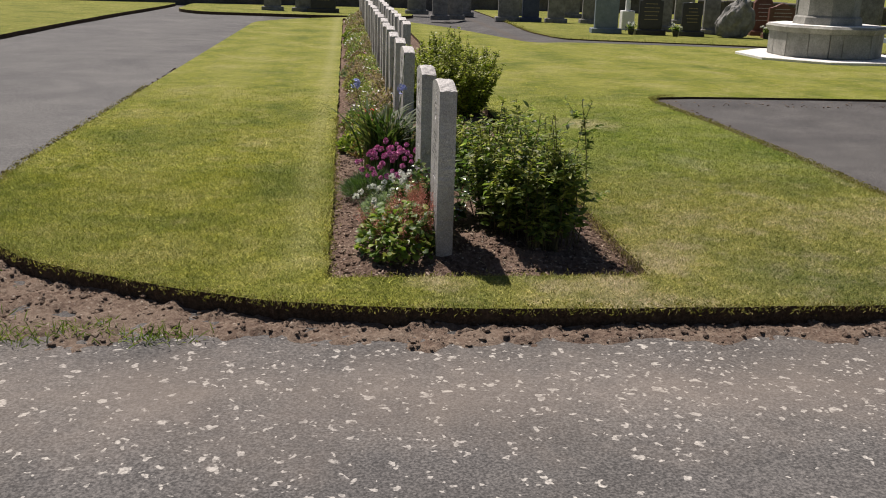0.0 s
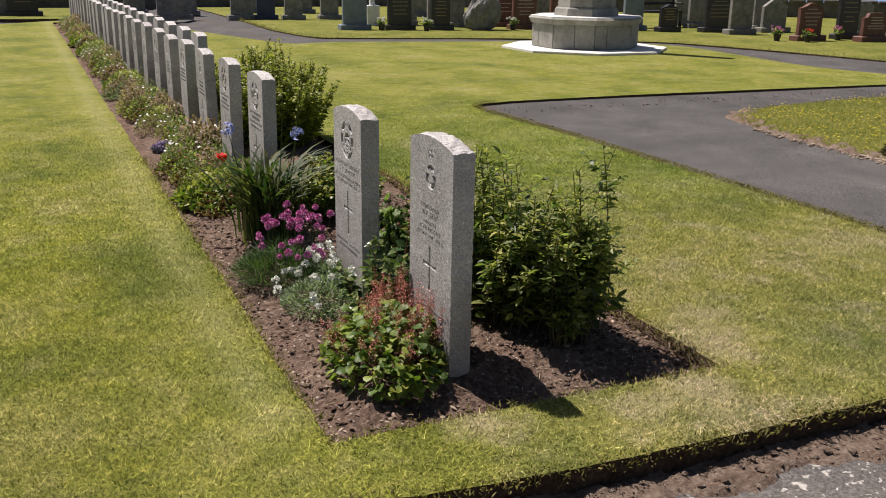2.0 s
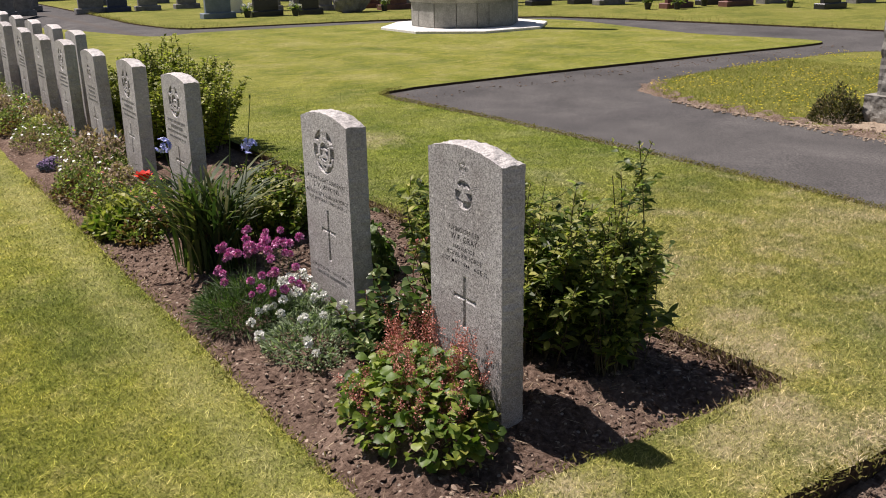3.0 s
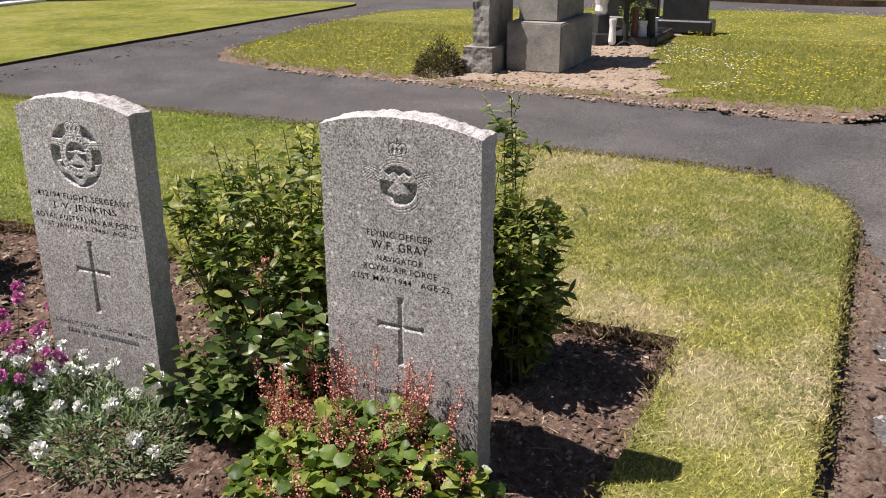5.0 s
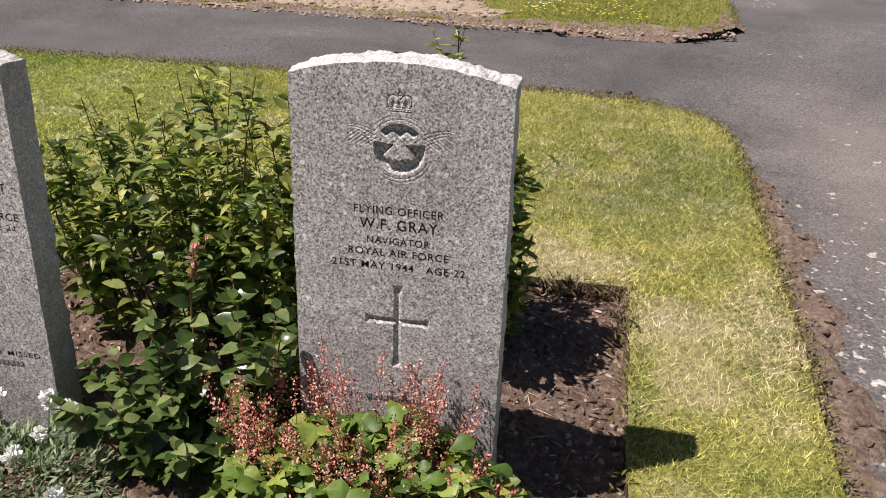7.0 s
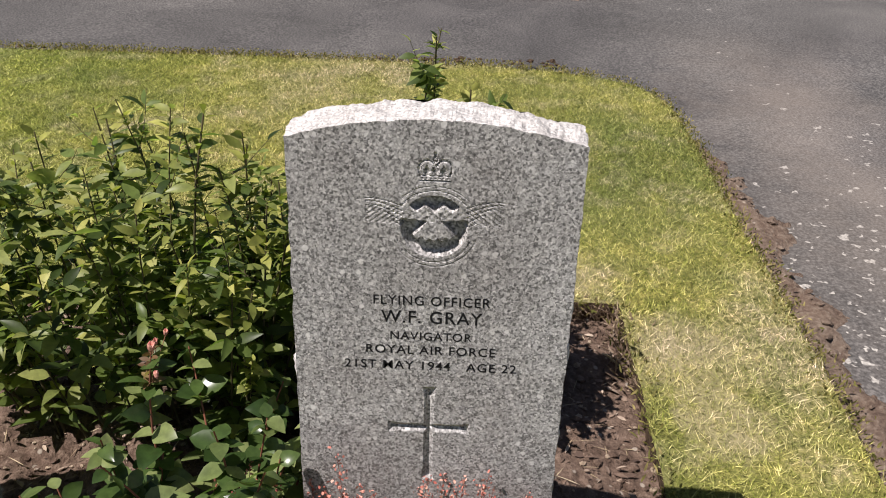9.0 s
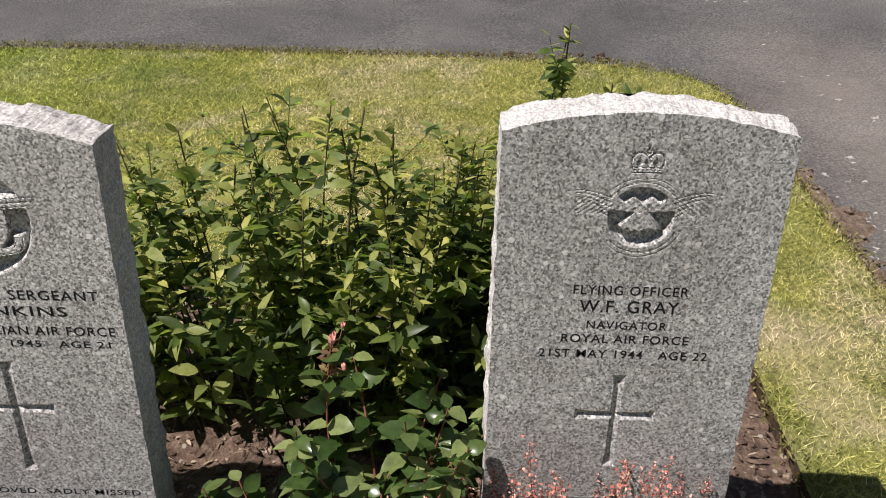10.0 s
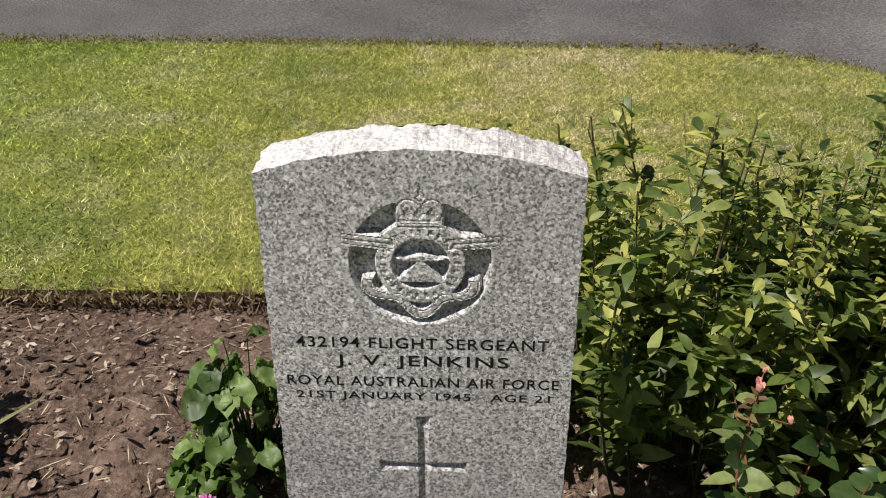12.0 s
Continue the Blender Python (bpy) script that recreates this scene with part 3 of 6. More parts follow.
ground = new("ground", mesh_np("ground", np.stack([GX, GY, GZ], -1).reshape(-1, 3), quads, True))
ground.data.materials.append(M_FIELD)
tagged(ground, "rough green field falling gently towards the sea", "ground", kind="structure")

m, nt, p = material("blue_sea", 0.35, 0.5)
colour(nt, p, ramp(nt, noise_of(nt, 0.02, 4), [(0.3, (0.10, 0.20, 0.42)), (0.7, (0.16, 0.28, 0.52))]))
bump(nt, p, noise_of(nt, 0.8, 3), 0.2, 0.1)
sea = new("water", mesh_np("water", [(-4500, -4500, -9), (4500, -4500, -9), (4500, 4500, -9), (-4500, 4500, -9)], [[0, 1, 2, 3]]))
sea.data.materials.append(m)
tagged(sea, "distant calm blue sea beyond the field", "water", kind="structure")

# roads: one worn sheet under the raised lawns
rx, ry = np.linspace(-9, 15, 97), np.linspace(-8, 35.4, 175)
RX, RY = np.meshgrid(rx, ry)
RZ = Z_ROAD + 0.036 * np.clip((RY - 4.2) / 2.0, 0, 1) * np.clip((RX - 3.5) / 0.3, 0, 1) + 0.028 * np.clip((RY - 10.0) / 0.6, 0, 1) * np.clip((RX - 3.5) / 0.3, 0, 1) + 0.006 * np.sin(RX * 1.3 + RY * 0.4) * np.sin(RY * 0.9)
idx = np.arange(RX.size).reshape(RX.shape)
quads = np.stack([idx[:-1, :-1], idx[:-1, 1:], idx[1:, 1:], idx[1:, :-1]], -1).reshape(-1, 4)
road = new("road", mesh_np("road", np.stack([RX, RY, RZ], -1).reshape(-1, 3), quads, True))
road.data.materials.append(M_ASPHALT)
tagged(road, "worn grey asphalt cemetery road with pale lichen spots", "road", kind="structure")

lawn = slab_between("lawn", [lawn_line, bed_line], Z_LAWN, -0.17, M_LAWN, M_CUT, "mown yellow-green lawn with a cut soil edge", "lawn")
slab_between("lawn_side", [side_line], -0.068, -0.17, M_ROUGH, M_VERGE, "rough lawn dotted with yellow flowers beside the drive", "lawn")
slab_between("lawn_far", [far_line], Z_LAWN, -0.17, M_ROUGH, M_CUT, "grass round the far gravestones", "lawn")
slab_between("lawn_back", [back_line], Z_LAWN, -0.17, M_ROUGH, M_CUT, "grass strip before the boundary wall", "lawn")
slab_between("lawn_left", [left_line], Z_LAWN, -0.17, M_ROUGH, M_CUT, "grass along the far side of the road", "lawn")


def rough_sheet(name, x0, x1, y0, y1, step, height, mat, label, category, keep=None):
    X, Y = np.meshgrid(np.arange(x0, x1 + step / 2, step), np.arange(y0, y1 + step / 2, step))
    Z = np.array([height(x, y) for x, y in zip(X.ravel(), Y.ravel())])
    idx = np.arange(X.size).reshape(X.shape)
    q = np.stack([idx[:-1, :-1], idx[:-1, 1:], idx[1:, 1:], idx[1:, :-1]], -1).reshape(-1, 4)
    if keep is not None:
        mid = np.stack([X.ravel()[q].mean(1), Y.ravel()[q].mean(1)], 1)
        q = q[keep(mid[:, 0], mid[:, 1])]
    ob = new(name, mesh_np(name, np.stack([X.ravel(), Y.ravel(), Z], 1), q, True))
    ob.data.materials.append(mat)
    return tagged(ob, label, category, kind="structure")


def bed_height(x, y):
    edge = min(x - BED[0], BED[2] - x, y - BED[1], 1.0)
    rise = min(1.0, max(0.0, edge / 0.4))
    lump = 0.030 * noise.fractal((x * 7, y * 7, 2.0), 0.7, 2.1, 4) + 0.010 * noise.noise((x * 34, y * 34, 5.0))
    low = -0.075 if x < 1.2 else -0.085
    return low + (0.075 if x < 1.2 else 0.07) * rise * rise * (3 - 2 * rise) + lump * (0.4 + 0.6 * rise)


rough_sheet("flower_bed_soil", BED[0] - 0.02, BED[2] + 0.02, BED[1] - 0.02, 8.0, 0.016, bed_height, M_SOIL, "dark crumbly soil of the flower bed", "soil")
rough_sheet("flower_bed_soil_far", BED[0] - 0.02, BED[2] + 0.02, 8.0, BED[3], 0.05, bed_height, M_SOIL, "dark soil of the flower bed", "soil")


turf_edge = np.array([(p[0], p[1]) for p in lawn_line if p[1] < 6.8 and -2.6 < p[0] < 4.1])


def verge_span(X, Y):
    """Distance to the turf's edge, over the verge's width there."""
    d = np.sqrt(np.min((X[:, None] - turf_edge[None, :, 0]) ** 2 + (Y[:, None] - turf_edge[None, :, 1]) ** 2, axis=1))
    wide = 0.25 + 0.5 * np.clip(-X - 0.1, 0, 1.1) + 0.04 * np.sin(X * 3.1) + 0.03 * np.sin(X * 11 + 1) - 0.10 * np.clip(X - 1.8, 0, 1.2)
    wide = wide * np.clip((3.78 - X) / 0.3, 0, 1) * np.clip((6.6 - Y) / 1.5, 0, 1)
    return np.where(inside(lawn_line, X, Y), 0.0, d / np.maximum(wide, 0.02))


def verge_height(x, y):
    f = float(verge_span(np.array([x]), np.array([y]))[0])
    return verge_level(x, y, f)


def verge_level(x, y, f):
    f += 0.35 * noise.noise((x * 5, y * 5, 3.0)) + 0.2 * noise.noise((x * 17, y * 17, 5.0))
    body = min(1.0, max(0.0, (1.0 - f) / 0.35))
    return Z_ROAD - 0.022 + 0.034 * body + (0.024 * noise.fractal((x * 9, y * 9, 1.0), 0.7, 2.1, 4) + 0.007 * noise.noise((x * 40, y * 40, 3))) * body


VX, VY = np.meshgrid(np.arange(-2.6, 3.9, 0.02), np.arange(2.9, 6.7, 0.02))
span = np.concatenate([verge_span(a_, b_) for a_, b_ in zip(VX, VY)])
VZ = np.array([verge_level(x, y, f) for x, y, f in zip(VX.ravel(), VY.ravel(), span)])
idx = np.arange(VX.size).reshape(VX.shape)
q = np.stack([idx[:-1, :-1], idx[:-1, 1:], idx[1:, 1:], idx[1:, :-1]], -1).reshape(-1, 4)
deep = inside(lawn_line, VX.ravel(), VY.ravel() - 0.06) & inside(lawn_line, VX.ravel(), VY.ravel() + 0.03)
q = q[(span[q].min(1) < 1.5) & ~deep[q].all(1)]
verge = new("soil_verge", mesh_np("soil_verge", np.stack([VX.ravel(), VY.ravel(), VZ], 1), q, True))
verge.data.materials.append(M_VERGE)
tagged(verge, "dry reddish soil verge between asphalt and turf", "soil", kind="structure")
rough_sheet("gravel_patch", 5.86, 11.0, 4.9, 7.25, 0.03, lambda x, y: -0.075 + 0.016 * min(1, (x - 5.84) / 0.3) + 0.010 * noise.fractal((x * 14, y * 14, 0), 0.7, 2.0, 3), M_RUBBLE,
            "pale broken gravel before the side graves", "gravel",
            lambda X, Y: (Y > 5.0 + 0.30 * np.clip(X - 5.95, 0, 2.2) + 0.08 * np.sin(X * 9) + 0.05 * np.sin(X * 23 + 1)) & (Y < 7.25 - 0.6 * np.clip(X - 7.6, 0, 2)))

bank_edge = np.array([(p[0], p[1]) for p in side_line if p[0] < 7.6])


def bank_span(X, Y):
    return np.concatenate([np.sqrt(np.min((X[i:i + 2000, None] - bank_edge[None, :, 0]) ** 2 + (Y[i:i + 2000, None] - bank_edge[None, :, 1]) ** 2, axis=1)) for i in range(0, len(X), 2000)])


def bank_height(x, y):
    out = max(0.0, np.interp(y, [3.55, 4.9, 6.2, 7.3, 8.4, 9.5], [5.78, 5.80, 5.84, 5.92, 6.02, 6.3]) - x, 3.32 - y)
    return -0.064 + 0.020 * noise.fractal((x * 10, y * 10, 4.0), 0.7, 2.1, 4) - 0.55 * out


rough_sheet("bare_bank", 5.55, 6.8, 3.1, 9.9, 0.025, bank_height, M_VERGE,
            "worn brown earth bank along the side lawn's edge", "soil", lambda X, Y: bank_span(X, Y) < 0.13 + 0.04 * np.sin(Y * 5.0) + 0.03 * np.sin(Y * 17.0 + X * 9))


# ---- grass blades ----
def blades(name, box, per_m2, height, width, mat, outline, label, skip=None, base=Z_LAWN, thin=False):
    n = int(per_m2 * (box[2] - box[0]) * (box[3] - box[1]))
    X, Y = rng.uniform(box[0], box[2], n), rng.uniform(box[1], box[3], n)
    ok = inside(outline, X, Y) & ~((X > BED[0]) & (X < BED[2]) & (Y > BED[1]) & (Y < BED[3]))
    if skip is not None:
        ok &= skip(X, Y)
    if thin:
        ok &= rng.uniform(0, 1, n) < np.clip((12.5 - Y) / 6.0, 0, 1) ** 1.5
    X, Y = X[ok], Y[ok]
    n = len(X)
    a = rng.uniform(0, 2 * math.pi, n)
    h, w = rng.uniform(*height, n), rng.uniform(0.6, 1.4, n) * width
    lean = rng.normal(0, 1.0, (n, 2)) * h[:, None]
    P = np.stack([X, Y, np.full(n, base - 0.003)], 1)
    S = np.stack([np.cos(a) * w, np.sin(a) * w, np.zeros(n)], 1)
    T = P + np.column_stack([lean, h])
    V = np.stack([P - S, P + S, T], 1).reshape(-1, 3)
    ob = new(name, mesh_np(name, V, np.arange(3 * n).reshape(-1, 3)))
    ob.data.materials.append(mat)
    return tagged(ob, label, "grass", kind="stuff")


blades("grass", (-2.3, 3.4, 4.0, 6.4), 36000, (0.007, 0.020), 0.0013, M_BLADE, lawn_line, "short mown grass blades round the flower bed")
blades("grass", (-2.3, 6.4, 4.0, 12.5), 17000, (0.006, 0.018), 0.0021, M_BLADE, lawn_line, "short mown grass blades along the row", thin=True)


def edge_tufts(name, line, count, height, mat, label, box, base=-0.06):
    pts = [p for p in line if box[0] < p[0] < box[2] and box[1] < p[1] < box[3]]
    pick = rng.integers(0, len(pts), count)
    P = np.array([(pts[i][0], pts[i][1], base) for i in pick]) + np.column_stack([rng.normal(0, 0.022, (count, 2)), rng.uniform(0, 0.03, count)])
    D = np.column_stack([rng.normal(0, 0.75, (count, 2)), np.ones(count)])
    L = rng.uniform(*height, count)
    V, F = leaf_verts(P, D, np.column_stack([rng.normal(0, 1, (count, 2)), np.full(count, 0.2)]), L, 0.006, 0.1, 0.35)
    ob = new(name, mesh_np(name, V, F))
    ob.data.materials.append(mat)
    return tagged(ob, label, "grass", kind="stuff")


edge_tufts("edge_grass", side_line, 5200, (0.02, 0.05), M_TUFT, "dry grass fringe on the side lawn's edge", (5, 3, 12.5, 10.2), -0.105)
edge_tufts("edge_grass", lawn_line, 6000, (0.007, 0.016), M_TUFT, "short dry grass fringe on the lawn's cut edge", (-2.4, 3.3, 4.1, 11.2), -0.034)
edge_tufts("edge_grass", lawn_line, 5200, (0.012, 0.028), M_TUFT, "ragged grass overhanging the lawn's cut front edge", (-2.4, 3.3, 4.1, 6.5), -0.058)
edge_tufts("edge_grass", lawn_line, 6000, (0.006, 0.014), M_TUFT, "dry grass fringe along the drive", (3.5, 3.9, 4.2, 10.9), -0.032)
edge_tufts("edge_grass", bed_line, 3500, (0.012, 0.026), M_TUFT, "short dry grass fringe round the flower bed", (0, 3.9, 1.9, 9), -0.05)
edge_tufts("edge_grass", bed_line, 3800, (0.02, 0.05), M_BROWNP, "ragged dead turf hanging over the flower bed's far edge", (1.35, 3.9, 1.9, 8), -0.075)
edge_tufts("edge_grass", far_line, 2500, (0.05, 0.12), M_TUFT, "dry grass fringe on the far lawn's edge", (4, 3, 15, 28))


def clods(name, count, box, size, z, mat, label, keep=None, squash=0.6):
    bm = bmesh.new()
    bmesh.ops.create_icosphere(bm, subdivisions=1, radius=1)
    V0 = np.array([v.co[:] for v in bm.verts])
    F0 = np.array([[v.index for v in f.verts] for f in bm.faces])
    bm.free()
    X, Y = rng.uniform(box[0], box[2], count), rng.uniform(box[1], box[3], count)
    if keep is not None:
        ok = keep(X, Y)
        X, Y = X[ok], Y[ok]
    out = []
    for x, y in zip(X, Y):
        s = size[0] + (size[1] - size[0]) * rng.uniform() ** 3
        v = V0 * (1 + rng.normal(0, 0.22, (len(V0), 1))) * s * np.array([rng.uniform(0.7, 1.3), rng.uniform(0.7, 1.3), squash])
        a = rng.uniform(0, 6.28)
        v = v @ np.array([[math.cos(a), math.sin(a), 0], [-math.sin(a), math.cos(a), 0], [0, 0, 1]])
        out.append((v + [x, y, z(x, y) + s * 0.2], F0))
    V, F = join(out)
    ob = new(name, mesh_np(name, V, F))
    ob.data.materials.append(mat)
    return tagged(ob, label, "soil", kind="stuff")


clods("soil_clods", 8500, (BED[0], BED[1], BED[2], 7.2), (0.002, 0.014), bed_height, M_SOIL, "crumbs and clods of dark soil on the bed")
clods("stone_chips", 1100, (BED[0], BED[1], BED[2], 6.8), (0.003, 0.011), bed_height, M_GRAVEL, "small pale stones lying in the soil")
clods("verge_clods", 9000, (-2.3, 3.0, 3.7, 5.2), (0.003, 0.017), verge_height, M_VERGE, "dry crumbs of reddish soil on the verge", lambda X, Y: ~inside(lawn_line, X, Y) & (np.concatenate([verge_span(X[i:i + 500], Y[i:i + 500]) for i in range(0, len(X), 500)]) < 0.95))
clods("gravel_stones", 2400, (5.9, 5.0, 8.4, 7.1), (0.005, 0.026), lambda x, y: -0.062, M_RUBBLE, "pale broken stones before the side graves", lambda X, Y: Y > 5.0 + 0.30 * np.clip(X - 5.95, 0, 2.2))


# ---- war graves ----
def smooth_step(x, a, b):
    t = np.clip((x - a) / (b - a), 0, 1)
    return t * t * (3 - 2 * t)


def cross_depth(u, v, top, arm, foot, half):
    """A sunk Latin cross with slightly flared ends."""
    w = 0.0074
    fl = lambda d: 0.003 * smooth_step(d, 0.7, 1.0)
    up = np.maximum(np.abs(u) - w - fl((v - arm) / (top - arm)) - fl((arm - v) / (arm - foot)), np.maximum(v - top, foot - v))
    across = np.maximum(np.abs(v - arm) - w - fl(np.abs(u) / half), np.abs(u) - half)
    return 0.0062 * np.clip(-np.minimum(up, across) / w, 0, 1)


def crown_relief(u, v, s):
    """Distance from the strokes of a small crown, s its half width."""
    w = np.abs(u)
    band = np.minimum(np.abs(v + 0.18 * s), np.abs(v - 0.10 * s))
    band = np.maximum(band, w - 0.78 * s)
    arch = np.where(v > 0.45 * s, np.abs(np.hypot(w - 0.46 * s, (v - 0.45 * s) * 0.8) - 0.44 * s), np.hypot(w - 0.90 * s + 0.35 * np.maximum(0.45 * s - v, 0), 0 * v) + np.maximum(0.1 * s - v, 0))
    pearls = np.hypot(np.mod(w + 0.11 * s, 0.22 * s) - 0.11 * s, v + 0.04 * s) + np.maximum(w - 0.7 * s, 0)
    lily = np.minimum(np.abs(u) + 0.6 * np.abs(v - 0.42 * s), np.abs(w - 0.46 * s) + 0.6 * np.abs(v - 0.36 * s)) - 0.16 * s
    ball = np.minimum(np.abs(np.hypot(u, v - 1.05 * s) - 0.12 * s), np.maximum(w - 0.02 * s, np.abs(v - 1.30 * s) - 0.12 * s))
    return np.minimum.reduce([band, arch, pearls, np.maximum(lily, 0), ball])


def eagle(u, v, s):
    """Signed shape of a bird with spread wings, s its half span."""
    droop = 0.22 * np.abs(u) - 0.10 * s
    wing = np.maximum(np.abs(v + droop * np.sign(0.6 * s - np.abs(u)) * 0.6) - 0.13 * s * (1.05 - np.abs(u) / s), np.abs(u) - s)
    body = np.hypot(u / 0.8, (v + 0.12 * s) / 1.3) - 0.13 * s
    tail = np.maximum(np.abs(u) - 0.10 * s - 0.25 * np.maximum(0, -v - 0.1 * s), np.abs(v + 0.28 * s) - 0.16 * s)
    return np.minimum(np.minimum(wing, body), tail)


def badge_ring_wings(u, v, depth=0.012):
    """Sunk disc with a bird across it, wings incised on the face, a crown over it."""
    w = np.abs(u)
    d = np.hypot(u, v)
    band = np.maximum(v - 0.026 - 0.05 * w + 0.004 * np.cos(u * 260), 0.007 + 0.09 * w - v)
    fan = np.maximum(w - 0.007 - 0.85 * (0.012 - v), -0.022 + 0.22 * w - 0.0022 * np.cos(u * 560) - v)
    fan = np.maximum(fan, v - 0.02)
    solid = np.minimum(band, fan)
    sunk = smooth_step(0.0465 - d, 0, np.where(v < 0, 0.0075, 0.003)) * smooth_step(solid, -0.0008, 0.0018)
    lines = np.zeros_like(u)
    for k in range(5):
        f = np.clip((w - 0.044) / 0.06, 0, 1)
        curve = 0.030 + 0.010 * np.sin(f * 2.2) - k * 0.0075 * (1 - 0.62 * f)
        reach = 0.104 - 0.012 * k
        lines += smooth_step(0.0011 - np.abs(v - curve), 0, 0.0009) * (w > 0.043) * (w < reach)
    plume = 0.5 + 0.5 * np.sin(w * 700 + v * 900)
    feather = plume * (w > 0.045) * (w < 0.092) * (v < 0.030) * (v > 0.004)
    rim = smooth_step(0.0011 - np.abs(d - 0.0535), 0, 0.0009) + 0.8 * smooth_step(0.0011 - np.abs(d - 0.060), 0, 0.0009)
    rim *= (v < -0.02) | ((v > 0.03) & (w < 0.045))
    c = crown_relief(u, v - 0.072, 0.0245)
    crown = smooth_step(0.0017 - np.abs(c), 0, 0.0012)
    body = (0.5 + 0.5 * np.sin(u * 520) * np.sin(v * 640)) * (np.abs(band + 0.006) < 0.006) * (d < 0.046)
    return depth * sunk + 0.0013 * np.minimum(lines, 1) + 0.0007 * feather + 0.0012 * np.minimum(rim, 1) + 0.0020 * crown + 0.0007 * body


def badge_wreath(u, v, depth=0.014):
    """Sunk disc with a lettered ring, bird, crown and scroll standing in it."""
    w = np.abs(u)
    d, a = np.hypot(u, v), np.degrees(np.arctan2(v, u))
    disc = smooth_step(0.0875 - d, 0, np.where(v < 0, 0.0085, 0.004))
    ring = np.abs(d - 0.0450) - 0.0105
    bird = eagle(u, v - 0.006, 0.036)
    fan = np.maximum(w - 0.004 - 0.9 * (0.004 - v), np.maximum(-0.026 - v, v - 0.01))
    crown = np.maximum(w - 0.0285 + 0.10 * np.maximum(v - 0.075, 0), np.abs(v - 0.074) - 0.031)
    shoulder = np.maximum(np.abs(v - 0.050 + 0.75 * (w - 0.02)) - 0.010, np.maximum(w - 0.052, 0.01 - w))
    wings = np.maximum(np.abs(v - 0.024 - 0.10 * w) - 0.0095, np.maximum(w - 0.098, 0.03 - w))
    scroll = np.maximum(np.abs(np.hypot(u * 0.96, v) - 0.0630 - 0.0085 * np.cos(np.radians(a + 90) * 6)) - 0.0080, v + 0.020)
    solid = np.minimum.reduce([ring, bird, fan, crown, shoulder, wings, scroll])
    cut = disc * smooth_step(solid, -0.001, 0.002)
    letters = smooth_step(0.0045 - np.abs(ring + 0.0105), 0, 0.002) * (np.mod(a, 14) < 6) * (d > 0.03)
    detail = smooth_step(0.0014 - np.abs(crown_relief(u, v - 0.056, 0.031)), 0, 0.001)
    folds = smooth_step(0.0012 - np.abs(scroll + 0.003), 0, 0.001) + smooth_step(0.0010 - np.abs(np.mod(wings, 0.006) - 0.003), 0, 0.001) * (wings < -0.001)
    return depth * cut + 0.0010 * letters * (1 - cut) + 0.0013 * detail + 0.0013 * np.minimum(folds, 1)


def stone_mesh(name, width, shoulder, rise, thick, step, badge, badge_z, cross, seed, rough=0.004, face=None):
    """An upright slab with a curved top, a carved face and rock-faced edges. The face looks to -x; z = 0 is the soil."""
    foot = -0.12
    nu, nv = max(6, int(width / step)) + 1, max(12, int((shoulder - foot) / step)) + 1
    u = np.linspace(-width / 2, width / 2, nu)
    top = shoulder + rise * (1 - (2 * u / width) ** 2)
    s = np.linspace(0, 1, nv)
    U, S = np.meshgrid(u, s)
    Zg = foot + S * (top[None] - foot)
    depth = badge(U, Zg - badge_z) + (cross_depth(U, Zg, *cross) if cross else 0)
    V = np.stack([depth, -U, Zg], -1)
    jag = lambda a, b, c: noise.fractal((a, b, c + seed), 0.8, 2.2, 4)
    for i in range(nv):
        for j in (0, nu - 1):
            V[i, j, 1] += rough * 0.5 * jag(Zg[i, j] * 30, j, 0)
    for j in range(nu):
        V[-1, j, 2] += rough * 0.5 * jag(u[j] * 40, 7, 3)
    idx = np.arange(nu * nv).reshape(nv, nu)
    F = np.stack([idx[:-1, :-1], idx[1:, :-1], idx[1:, 1:], idx[:-1, 1:]], -1).reshape(-1, 4)[:, ::-1]
    ring = np.concatenate([idx[:, 0], idx[-1, 1:], idx[-2::-1, -1]])
    pts = V.reshape(-1, 3)
    layers, K, m = [ring], 6, len(ring)
    allv, nxt = [pts], len(pts)
    mid = np.array([0, 0, 0.4])
    for k in range(1, K + 1):
        q = pts[ring].copy()
        q[:, 0] = thick * k / K
        for t in range(m):
            o = q[t] - mid
            o[0] = 0
            o /= max(np.linalg.norm(o), 1e-6)
            f = jag(q[t, 1] * 28, q[t, 2] * 28, q[t, 0] * 40)
            swell = math.sin(math.pi * min(1, k / K)) * 0.5
            q[t] += o * rough * (1.4 * f + swell - (0.8 if k == K else 0))
        allv.append(q)
        layers.append(np.arange(nxt, nxt + m))
        nxt += m
    tri = []
    for a, b in zip(layers, layers[1:]):
        tri.append(np.stack([a[:-1], a[1:], b[1:], b[:-1]], -1))
    side = np.concatenate(tri)
    back = layers[-1]
    h = m // 2
    left, right = back[:h], back[::-1][:h]
    cap = np.stack([left[:-1], left[1:], right[1:], right[:-1]], -1)
    me = mesh_np(name, np.concatenate(allv), np.concatenate([F, side, cap]))
    me.materials.append(face or M_GRANITE)
    me.materials.append(M_PITCHED_LIT)
    me.polygons.foreach_set("material_index", np.repeat([0, 1, 0], [len(F), len(side), len(cap)]).astype(np.int32))
    return me


